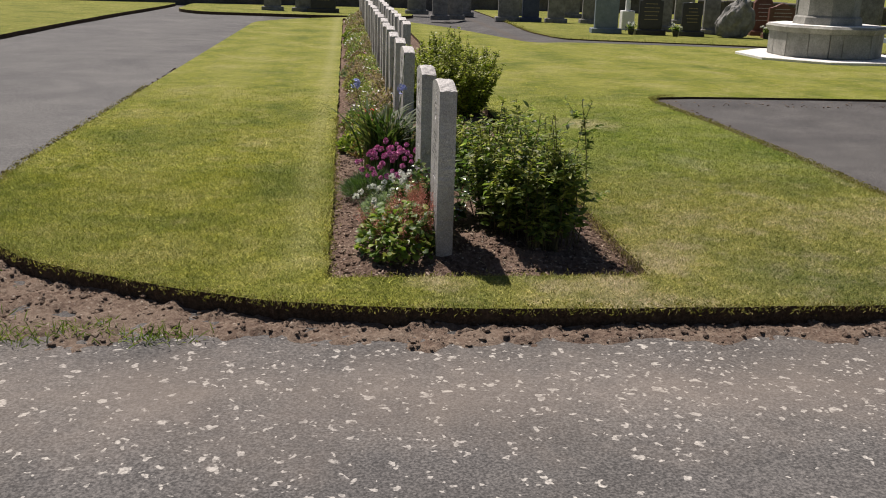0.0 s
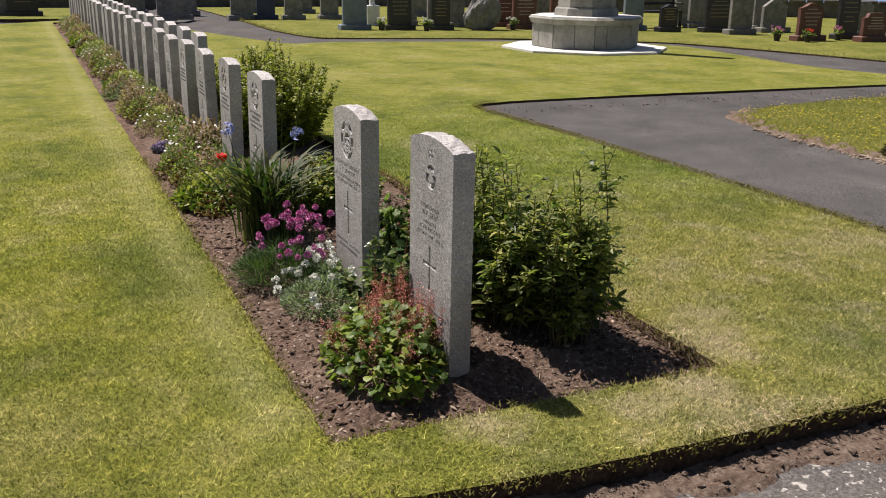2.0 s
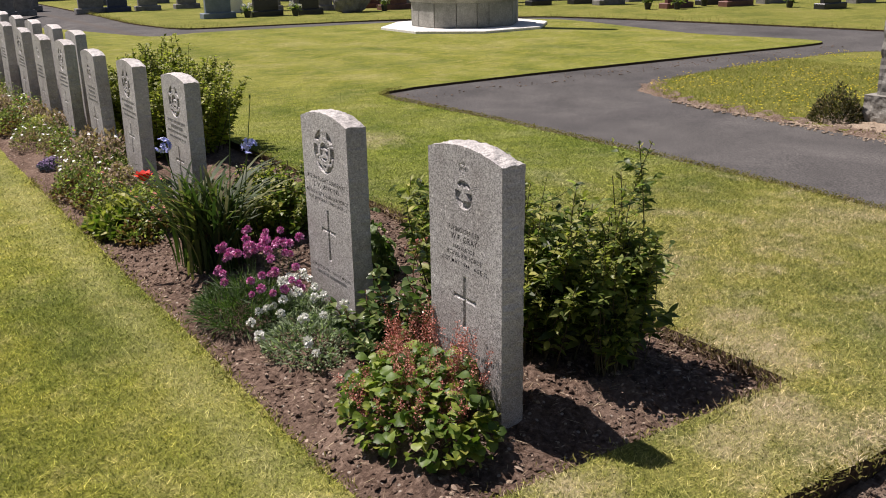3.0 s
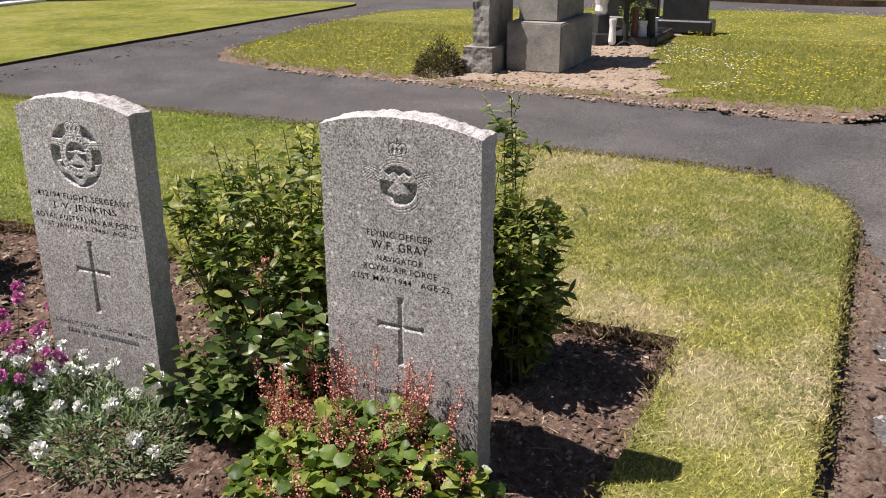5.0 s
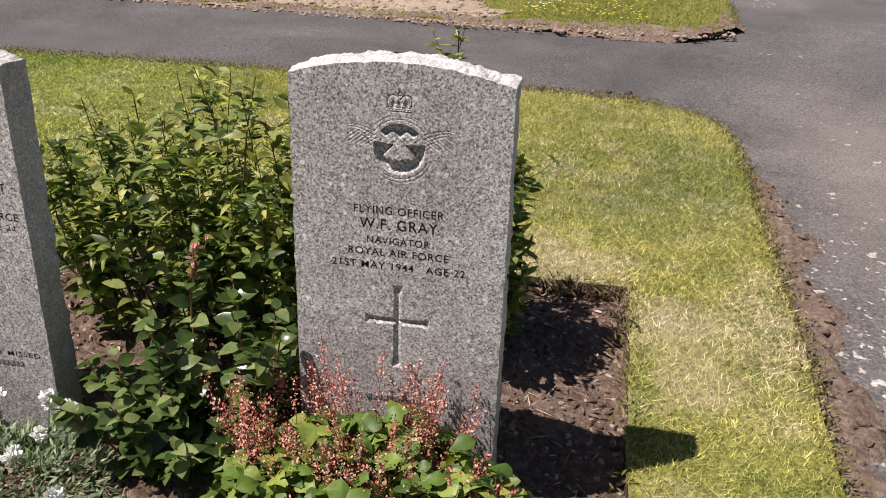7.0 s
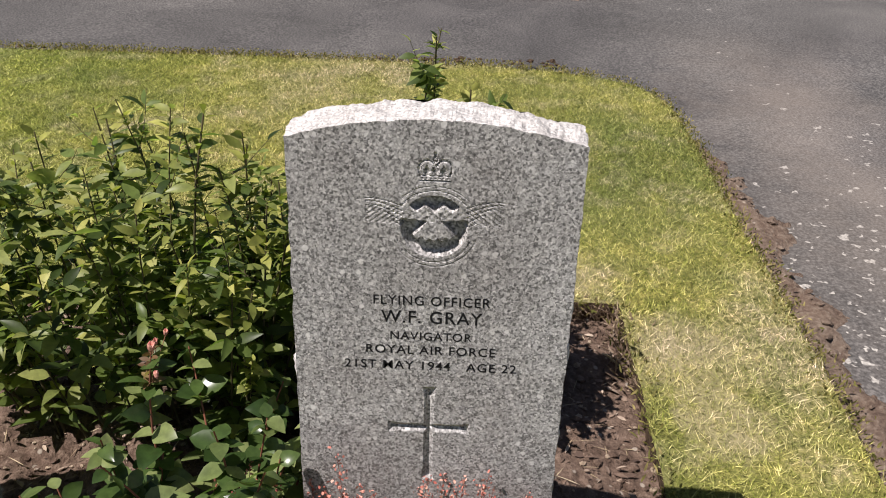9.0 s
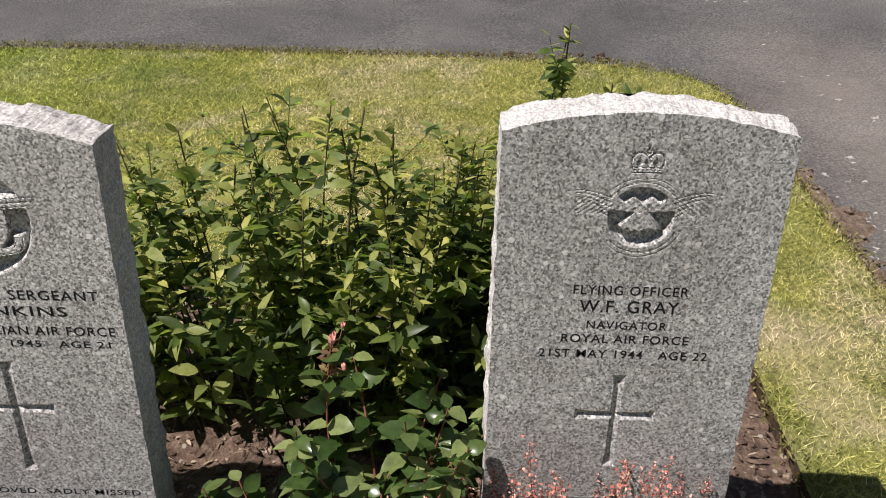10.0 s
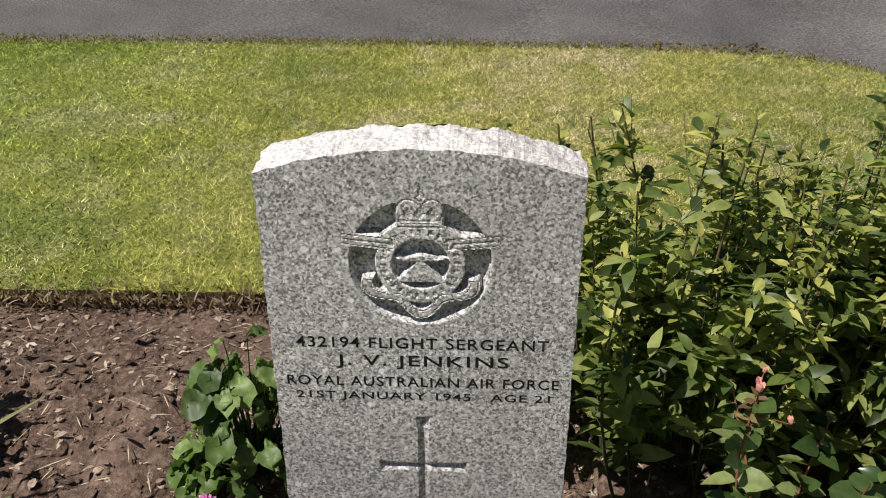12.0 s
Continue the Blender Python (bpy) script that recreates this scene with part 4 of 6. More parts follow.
def lettering(body, width, height, u, z, parent, label="", mat=None, x=-0.0003):
    data = bpy.data.curves.new("inscription", "FONT")
    data.body = body
    data.resolution_u = 4
    data.offset = 0.008
    data.space_character = 1.12
    tmp = new("lettering", data)
    bpy.context.view_layer.update()
    me = bpy.data.meshes.new_from_object(tmp.evaluated_get(bpy.context.evaluated_depsgraph_get()))
    bpy.data.objects.remove(tmp)
    co = np.array([v.co[:] for v in me.vertices])
    lo, hi = co.min(0), co.max(0)
    out = np.zeros_like(co)
    out[:, 0] = x
    out[:, 1] = -(u + (co[:, 0] - (lo[0] + hi[0]) / 2) / (hi[0] - lo[0]) * width)
    out[:, 2] = z + (co[:, 1] - (lo[1] + hi[1]) / 2) / (hi[1] - lo[1]) * height
    me.vertices.foreach_set("co", out.astype(np.float32).ravel())
    me.name = "inscription"
    me.materials.clear()
    me.update()
    return fine_part("inscription", me, mat or M_INK, parent, label or "dark carved letters")


M_FADED = plain_stone("weathered_letter_paint", (0.15, 0.15, 0.15), (0.24, 0.235, 0.23), 0.85, 60)


def bars(parent, lines):
    """Lines of writing too small to read."""
    for z, width, h in lines:
        bm = bmesh.new()
        x = -width / 2
        r = random.Random(int(z * 1000))
        while x < width / 2:
            w = r.uniform(0.005, 0.009)
            bmesh.ops.create_cube(bm, size=1, matrix=Matrix.Translation((-0.0005, -(x + w / 2), z)) @ Matrix.Diagonal((0.002, w, h, 1)))
            x += w + (0.004 if r.random() < 0.8 else 0.014)
        fine_part("inscription", bm, M_FADED, parent, "line of small weathered carved letters")


STONE_A = root("war_grave_headstone", (0.630, 4.532, 0.004), "speckled grey granite war headstone with winged badge and sunk cross", "headstone", "row of war graves", lean=(0.5, 0))
part("slab", stone_mesh("slab", 0.393, 0.822, 0.030, 0.085, 0.0017, badge_ring_wings, 0.700, (0.436, 0.360, 0.258, 0.062), 3), M_GRANITE, STONE_A)
lettering("FLYING OFFICER", 0.165, 0.0155, 0.0, 0.584, STONE_A)
lettering("W.F. GRAY", 0.144, 0.0205, 0.0, 0.557, STONE_A)
lettering("NAVIGATOR", 0.117, 0.0140, 0.0, 0.525, STONE_A)
lettering("ROYAL AIR FORCE", 0.187, 0.0148, 0.0, 0.501, STONE_A)
lettering("21ST MAY 1944   AGE 22", 0.250, 0.0148, 0.0, 0.474, STONE_A)

bars(STONE_A, [(0.188, 0.30, 0.010)])

STONE_B = root("war_grave_headstone", (0.616, 5.455, 0.0), "speckled grey granite war headstone with crowned ring badge and sunk cross", "headstone", "row of war graves")
part("slab", stone_mesh("slab", 0.386, 0.802, 0.032, 0.085, 0.0017, badge_wreath, 0.684, (0.450, 0.362, 0.238, 0.061), 11, face=M_PALE), M_GRANITE, STONE_B)
lettering("432194 FLIGHT SERGEANT", 0.322, 0.0165, 0.0, 0.568, STONE_B)
lettering("J. V. JENKINS", 0.222, 0.0220, 0.0, 0.538, STONE_B)
lettering("ROYAL AUSTRALIAN AIR FORCE", 0.354, 0.0155, 0.0, 0.507, STONE_B)
lettering("21ST JANUARY 1945   AGE 21", 0.333, 0.0155, 0.0, 0.482, STONE_B)
lettering("DEARLY LOVED, SADLY MISSED", 0.34, 0.0130, 0.0, 0.193, STONE_B)
bars(STONE_B, [(0.172, 0.26, 0.010)])

row_meshes = [stone_mesh("slab", 0.381, 0.81, 0.026, 0.085, 0.0045, b, 0.69, (0.44, 0.36, 0.25, 0.061), sd) for b, sd in ((badge_ring_wings, 21), (badge_wreath, 22))]
plain_mesh = stone_mesh("slab", 0.381, 0.81, 0.026, 0.085, 0.02, lambda u, v: 0 * u, 0.69, None, 23)
models = []
for me in row_meshes + [plain_mesh]:
    ob = root("war_grave_headstone", (0, 0, 0), "grey granite war headstone in a long row behind the flower bed", "headstone", "row of war graves")
    part("slab", me, M_GRANITE, ob)
    models.append(ob)
bars(models[0], [(0.58, 0.2, 0.012), (0.55, 0.16, 0.016), (0.52, 0.22, 0.011), (0.49, 0.26, 0.011)])
bars(models[1], [(0.58, 0.28, 0.012), (0.55, 0.18, 0.016), (0.52, 0.30, 0.011), (0.49, 0.26, 0.011)])
stone_rng = random.Random(5)
used = set()
for k in range(24):
    y = 7.30 + 0.92 * k
    kind = 2 if k > 9 else k % 2 if k % 5 else 1
    m_at = pose(0.612 + stone_rng.uniform(-0.01, 0.01) - 0.0015 * k, y + stone_rng.uniform(-0.015, 0.015), -0.042 + stone_rng.uniform(-0.012, 0.008) - 0.002 * k, stone_rng.uniform(-0.8, 0.8), stone_rng.uniform(-0.8, 0.8), stone_rng.uniform(-1, 1))
    if kind in used:
        copy_thing(models[kind], m_at)
    else:
        models[kind].matrix_basis = m_at
        used.add(kind)
for k in range(18):
    copy_thing(models[2], pose(0.90 + stone_rng.uniform(-0.01, 0.01), 10.60 + 0.92 * k, -0.02 + stone_rng.uniform(-0.012, 0.008) - 0.002 * k, stone_rng.uniform(-0.8, 0.8), 0, 180))


# ---- plants of the bed ----
def shrub(name, at, base, top, lift, stems, per, leaf, seed, label, young=0.35, width=0.36, leaf_mat=None, dome=0.30):
    r = np.random.default_rng(seed)
    ob = root(name, at, label, "shrub")
    lines = stem_lines(stems, base, top, lift, r, dome=dome)
    girth = r.uniform(0.0025, 0.0045, stems)
    if at[1] < 7:
        for ln, g in zip(lines, girth):
            part("stem", mesh_np("stem", *tubes([ln], g, 4), True), M_STEM, ob)
    else:
        fine_part("stems", mesh_np("stems", *tubes(lines, girth, 4), True), M_STEM, ob, "thin woody stems")
    if at[1] < 7:
        twigs = side_twigs(lines, 3, r)
        fine_part("brushwood", mesh_np("brushwood", *tubes(twigs, 0.0014, 3), True), M_STEM, ob, "thin side twigs")
        V, F = join([leaves_on(lines, per // 2, 0.26, leaf, width, r, 1.0, fine=True), leaves_on(twigs, per // 4, 0.15, (leaf[0], leaf[1] * 0.85), width, r, 0.9, 0.6, fine=True)])
    else:
        V, F = leaves_on(lines, per, 0.14, leaf, width, r, 1.0)
    fine_part("foliage", mesh_np("foliage", V, F, True), leaf_mat or M_LEAF, ob)
    tips = [ln[-3:] for ln in lines if r.uniform() < young + 0.4]
    V, F = leaves_on(tips, int(14 + 14 * young), 0.15, (leaf[0] * 0.5, leaf[1] * 0.62), width, r, 0.75, 0.8)
    fine_part("young_growth", mesh_np("young_growth", V, F, True), M_TIP, ob, "yellow-green young shoots")
    return ob


shrub("shrub", (1.14, 4.98, -0.02), (0.22, 0.46), (0.29, 0.64), (0.40, 0.80), 140, 34, (0.028, 0.086), 31, "leafy green shrub with yellow-green tips behind the headstones", 0.6, 0.42)
shrub("shrub", (1.28, 4.49, -0.02), (0.09, 0.08), (0.11, 0.11), (0.44, 0.72), 38, 30, (0.032, 0.085), 36, "leafy end of the shrub beside the headstone", 0.6, 0.46)
shrub("shrub", (1.42, 4.555, -0.02), (0.01, 0.01), (0.02, 0.015), (0.77, 0.80), 2, 90, (0.03, 0.06), 32, "tall thin leafy shoots behind the headstone", 0.5, 0.42, dome=0.0)
shrub("shrub", (1.26, 4.47, -0.02), (0.02, 0.02), (0.05, 0.04), (0.66, 0.74), 3, 56, (0.03, 0.065), 38, "upright leafy shoots at the end of the shrub", 0.6, 0.42, dome=0.0)
shrub("shrub", (1.16, 4.43, -0.02), (0.05, 0.04), (0.08, 0.06), (0.36, 0.62), 14, 30, (0.03, 0.075), 37, "leafy shoots at the end of the shrub", 0.7, 0.42)
shrub("shrub", (1.20, 9.35, -0.03), (0.36, 0.46), (0.54, 0.76), (0.56, 0.90), 380, 36, (0.04, 0.075), 33, "dense yellow-green shrub behind the row of headstones", 0.9, 0.55, M_GOLD)
shrub("shrub", (0.95, 6.74, -0.02), (0.2, 0.26), (0.28, 0.38), (0.22, 0.44), 110, 22, (0.035, 0.06), 34, "low leafy bright green plant behind the bed's gap", 0.4, 0.6, M_LOWFILL)


def bud_mesh(name, s):
    bm = bmesh.new()
    for k in range(6):
        a = k * 2.3
        m4 = Matrix.Rotation(a, 4, "Z") @ Matrix.Translation((s * 0.22, 0, s * 0.55)) @ Matrix.Rotation(0.25, 4, "Y") @ Matrix.Diagonal((s * 0.16, s * 0.38, s * 0.62, 1))
        bmesh.ops.create_icosphere(bm, subdivisions=1, radius=1, matrix=m4)
    return as_mesh(name, bm)


def rose(at, stems, lift, seed, label, buds):
    r = np.random.default_rng(seed)
    ob = root("rose_bush", at, label, "rose")
    lines = stem_lines(stems, (0.06, 0.08), (0.17, 0.24), lift, r, 0.2)
    for ln in lines:
        part("stem", mesh_np("stem", *tubes([ln], 0.0032, 5), True), M_RSTEM, ob, "reddish thorny stem")
    V, F = leaves_on(lines, 26, 0.18, (0.042, 0.068), 0.72, r, 1.0, 0.6, 0.15, True)
    fine_part("foliage", mesh_np("foliage", V, F, True), M_ROSE, ob)
    tops = sorted(lines, key=lambda q: -q[-1][2])[:buds]
    if not tops:
        return ob
    V, F = leaves_on([ln[-2:] for ln in tops], 16, 0.1, (0.02, 0.035), 0.5, r, 0.9, 0.8, 0.1)
    fine_part("young_growth", mesh_np("young_growth", V, F, True), M_RUST, ob, "reddish young rose leaves")
    me = bud_mesh("bud", 0.015)
    for ln in tops:
        side_stalks = []
        for k in range(3):
            tip = ln[-1] + np.array([r.normal(0, 0.028), r.normal(0, 0.028), r.uniform(-0.02, 0.01)])
            side_stalks.append(np.array([ln[-2] * 0.4 + ln[-1] * 0.6 - [0, 0, 0.03], ln[-1] * 0.6 + tip * 0.4 - [0, 0, 0.025], tip]))
            b = part("bud", me, M_BUD, ob, "pink rosebud")
            b.matrix_basis = pose(*tip, r.uniform(-25, 25), r.uniform(-25, 25), 0) @ Matrix.Diagonal((0.62, 0.62, 0.75, 1))
        part("bud_stalk", mesh_np("bud_stalk", *tubes(side_stalks, 0.0014, 4), True), M_RSTEM, ob, "thin red bud stalks")
        b = part("bud", me, M_BUD, ob, "pink rosebud")
        b.matrix_basis = pose(*ln[-1], r.uniform(-15, 15), r.uniform(-15, 15), 0)
    return ob


rose((0.71, 4.90, 0.0), 13, (0.34, 0.49), 41, "rose bush with glossy leaves and pink buds between two headstones", 1)
rose((0.57, 4.98, 0.0), 22, (0.14, 0.32), 42, "low rose bush with glossy green leaves", 0)


def broad_leaf_mesh(seed, L, W, crinkle=0.0012):
    r = np.random.default_rng(seed)
    nu, nv = 9, 5
    V = []
    for i in range(nu):
        t = i / (nu - 1)
        half = W / 2 * (0.16 + 0.84 * min(1, t / 0.6) ** 1.4) * (math.sqrt(max(0, 1 - ((t - 0.6) / 0.4) ** 2)) if t > 0.6 else 1.0) + 0.0006
        for j in range(nv):
            s = 2 * j / (nv - 1) - 1
            V.append((t * L, s * half, 0.22 * L * t * (1 - t) + 0.16 * abs(s) * half - 0.28 * L * t ** 3 + r.normal(0, crinkle)))
    idx = np.arange(nu * nv).reshape(nu, nv)
    F = np.stack([idx[:-1, :-1], idx[1:, :-1], idx[1:, 1:], idx[:-1, 1:]], -1).reshape(-1, 4)
    return mesh_np("leaf", V, F, True)


def plume(lines, r, per, size):
    """Feathery flower plumes along thin stalks."""
    P, D = [], []
    for ln in lines:
        f = r.uniform(0.35, 1.0, per)
        x = f * (len(ln) - 1)
        i = np.minimum(x.astype(int), len(ln) - 2)
        P.append(ln[i] + (ln[i + 1] - ln[i]) * (x - i)[:, None] + r.normal(0, 0.014, (per, 3)) * (1.35 - f)[:, None])
        D.append(r.normal(0, 1, (per, 3)) + [0, 0, 0.5])
    P, D = np.concatenate(P), np.concatenate(D)
    L = r.uniform(*size, len(P))
    return leaf_verts(P, D, r.normal(0, 1, (len(P), 3)), L, L * 0.7, 0.3, 0.2)


def plume_plant(at, spread, leaves, leaf_size, spikes, lift, seed, label, mat_leaf, spike_at=(0, 0), spike_spread=None, tall=0.135):
    r = np.random.default_rng(seed)
    ob = root("plume_plant", at, label, "plant")
    kinds = [broad_leaf_mesh(seed * 10 + k, leaf_size, leaf_size * 0.78) for k in range(3)]
    for me in kinds:
        me.materials.append(mat_leaf)
    for k in range(leaves):
        a, q = r.uniform(0, 2 * math.pi), math.sqrt(r.uniform(0.0, 1))
        x, y = math.cos(a) * q * spread[0], math.sin(a) * q * spread[1]
        z = tall * (1 - q ** 3.2) + max(0.0, 0.4 * x) * (1 - q ** 6) + 0.02 * math.sin(x * 31) * math.sin(y * 27) + r.uniform(0.0, 0.045)
        lf = part("leaf", kinds[k % 3], None, ob)
        s = r.uniform(0.65, 1.15)
        lf.matrix_basis = pose(x, y, z, r.uniform(-40, 40), -40 + 50 * q + r.uniform(-28, 28), math.degrees(a) + r.uniform(-90, 90)) @ Matrix.Diagonal((s, s, s, 1))
    n = leaves * 3
    a, q = r.uniform(0, 2 * math.pi, n), np.sqrt(r.uniform(0, 1, n))
    P = np.stack([np.cos(a) * q * spread[0] * 1.05, np.sin(a) * q * spread[1] * 1.05, (tall - 0.013) * (1 - q ** 3.2) + np.maximum(0, 0.4 * np.cos(a) * q * spread[0]) * (1 - q ** 6) + r.uniform(-0.02, 0.035, n)], 1)
    D = np.stack([np.cos(a), np.sin(a), r.uniform(-0.1, 1.0, n)], 1) + r.normal(0, 0.5, (n, 3))
    L = r.uniform(0.5, 1.0, n) * leaf_size * 0.8
    fine_part("foliage", mesh_np("foliage", *leaf_verts(P, D, r.normal(0, 0.5, (n, 3)) + [0, 0, 1], L, L * 0.9, 0.5, r.uniform(0, 0.4, n), True), True), M_LOWFILL, ob)
    sp = spike_spread or spread
    lines = [ln + np.array([spike_at[0], spike_at[1], 0.0]) for ln in stem_lines(spikes, (sp[0] * 0.75, sp[1] * 0.75), sp, lift, r, 0.1)]
    lines += [ln + np.array([-0.03, 0.0, 0.02]) for ln in stem_lines(int(spikes * 1.2), (spread[0] * 0.6, spread[1] * 0.7), (spread[0] * 0.95, spread[1] * 0.95), (tall + 0.05, tall + 0.12), r, 0.15)]
    for ln in lines:
        stalk = part("stalk", mesh_np("stalk", *tubes([ln], 0.0012, 3), True), M_RSTEM, ob, "thin reddish stalk")
        part("plume", mesh_np("plume", *plume([ln], r, 150, (0.003, 0.0075)), True), M_SPIKE, stalk, "feathery pink-red flower plume", "stuff")
    return ob


plume_plant((0.445, 4.54, -0.01), (0.20, 0.315), 299, 0.048, 36, (0.31, 0.42), 51, "mat of spoon-shaped green leaves with feathery pink-red plumes", M_LOW, (0.10, 0.03), (0.10, 0.24), 0.13)
plume_plant((0.57, 4.80, -0.01), (0.06, 0.07), 26, 0.040, 12, (0.24, 0.37), 52, "small rusty-leaved plant with dark red plumes", M_LOW)


def flower_mesh(name, petals, s, cup=0.25, layers=1):
    P, D, N = [], [], []
    for l in range(layers):
        for k in range(petals):
            a = 2 * math.pi * (k + 0.5 * l) / petals
            P.append((0, 0, 0.1 * s * l))
            D.append((math.cos(a), math.sin(a), cup + 0.5 * l))
            N.append((0, 0, 1))
    return mesh_np(name, *leaf_verts(np.array(P), np.array(D), np.array(N, float), s, s * 0.8, 0.3, 0.2), True)


def ball_flower_mesh(name, s, n, seed):
    r = np.random.default_rng(seed)
    D = unit(r.normal(0, 1, (n, 3)) + [0, 0, 0.25])
    return mesh_np(name, *leaf_verts(D * s * 0.35, D + r.normal(0, 0.25, (n, 3)), r.normal(0, 1, (n, 3)), s * 0.75, s * 0.6, 0.4, 0.1), True)


def cushion(name, at, spread, tall, count, leaf, mat, label, category, seed, flower=None, flowers=0, flower_mat=None, flower_label="", lift=0.04, narrow=0.25, flower_name="flower", shift=(0, 0), wide=0.95, accent=None):
    """A low cushion of many small leaves with single flowers standing over it."""
    r = np.random.default_rng(seed)
    ob = root(name, at, label, category)
    a, q = r.uniform(0, 2 * math.pi, count), np.sqrt(r.uniform(0, 1, count))
    x, y = np.cos(a) * q * spread[0], np.sin(a) * q * spread[1]
    z = tall * (1 - q ** 2) * r.uniform(0.3, 1.0, count) * (0.75 + 0.35 * np.sin(x * 37 + seed) * np.sin(y * 29 + seed)) - 0.01
    D = np.stack([np.cos(a) * q * 0.9, np.sin(a) * q * 0.9, np.full(count, 0.7)], 1) + r.normal(0, 0.4, (count, 3))
    L = r.uniform(*leaf, count)
    V, F = leaf_verts(np.stack([x, y, z], 1), D, r.normal(0, 0.6, (count, 3)) + [0, 0, 1], L, L * narrow)
    fine_part("foliage", mesh_np("foliage", V, F, True), mat, ob)
    if accent:
        k = count // 2
        a, q = r.uniform(0, 2 * math.pi, k), np.sqrt(r.uniform(0, 1, k))
        x, y = np.cos(a) * q * spread[0], np.sin(a) * q * spread[1]
        z = tall * (1 - q ** 2) * r.uniform(0.6, 1.25, k) + 0.01
        L = r.uniform(*leaf, k) * 0.8
        V, F = leaf_verts(np.stack([x, y, z], 1), r.normal(0, 0.8, (k, 3)) + [0, 0, 0.5], r.normal(0, 0.6, (k, 3)) + [0, 0, 1], L, L * 0.5)
        fine_part("mixed_foliage", mesh_np("mixed_foliage", V, F, True), accent, ob)
    if flowers:
        flower.materials.append(flower_mat)
        a, q = r.uniform(0, 2 * math.pi, flowers), np.sqrt(r.uniform(0, 1, flowers))
        lines = []
        for k in range(flowers):
            px_, py_ = math.cos(a[k]) * q[k] * spread[0] * wide + shift[0], math.sin(a[k]) * q[k] * spread[1] * wide + shift[1]
            top = tall * (1 - q[k] ** 2) + lift * r.uniform(0.6, 1.4)
            lines.append(np.array([(px_ * 0.8, py_ * 0.8, 0.0), (px_ * 0.93, py_ * 0.93, top * 0.6), (px_, py_, top)]))
            f = part(flower_name, flower, None, ob, flower_label)
            s = r.uniform(0.75, 1.2)
            f.matrix_basis = pose(px_, py_, top, r.uniform(-35, 35), r.uniform(-35, 35), r.uniform(0, 360)) @ Matrix.Diagonal((s, s, s, 1))
        V, F = tubes(lines, 0.0011, 3)
        fine_part("stalks", mesh_np("stalks", V, F, True), mat, ob)
    return ob


cushion("thrift", (0.355, 5.76, -0.005), (0.19, 0.24), 0.14, 3000, (0.04, 0.085), M_THRIFT, "dark grassy cushion of thrift with round pink flowers", "thrift", 61,
        ball_flower_mesh("flower_head", 0.0175, 60, 3), 58, M_PINK, "round pink flower head", 0.14, 0.06, "flower_head", (0.11, 0.0), 1.25)
for at, wide_, seed_, n_ in (((0.45, 5.30, -0.01), (0.19, 0.26), 62, 36), ((0.57, 5.55, -0.01), (0.15, 0.20), 65, 34)):
    cushion("silver_cushion", at, wide_, 0.125, 2900, (0.014, 0.032), M_SILVER, "silver-leaved cushion with small white flowers", "plant", seed_,
            ball_flower_mesh("flower", 0.019, 36, seed_), n_ - 14, M_WHITE, "small white flower", 0.045, 0.28, wide=1.2)
leafy = root("leafy_plant", (0.98, 5.80, -0.02), "broad-leaved green plant with crinkled leaves beside the headstone", "plant")
leafy_rng = random.Random(63)
leafy_kinds = [broad_leaf_mesh(630 + k, 0.072, 0.052, 0.0065) for k in range(3)]
for me in leafy_kinds:
    me.materials.append(leaf_material("crinkled_leaf", (0.05, 0.085, 0.022), (0.10, 0.16, 0.04), (0.19, 0.26, 0.085), per_piece=True, gloss=0.5))
leafy_stalks = []
for k in range(120):
    a, q = leafy_rng.uniform(0, 6.28), math.sqrt(leafy_rng.random())
    x, y, z = 0.08 * q * math.cos(a), 0.13 * q * math.sin(a), 0.02 + (0.32 * (1 - q * q) + 0.03) * leafy_rng.uniform(0.25, 1.0)
    lf = part("leaf", leafy_kinds[k % 3], None, leafy)
    lf.matrix_basis = pose(x, y, z, leafy_rng.uniform(-35, 35), leafy_rng.uniform(0, 70), math.degrees(a) + leafy_rng.uniform(-40, 40)) @ Matrix.Scale(leafy_rng.uniform(0.6, 1.1), 4)
    leafy_stalks.append(np.array([(x * 0.2, y * 0.2, 0.0), (x * 0.5, y * 0.5, z * 0.6), (x, y, z)]))
for line in leafy_stalks:
    part("stalk", mesh_np("stalk", *tubes([line], 0.0025, 4), True), M_THRIFT, leafy)


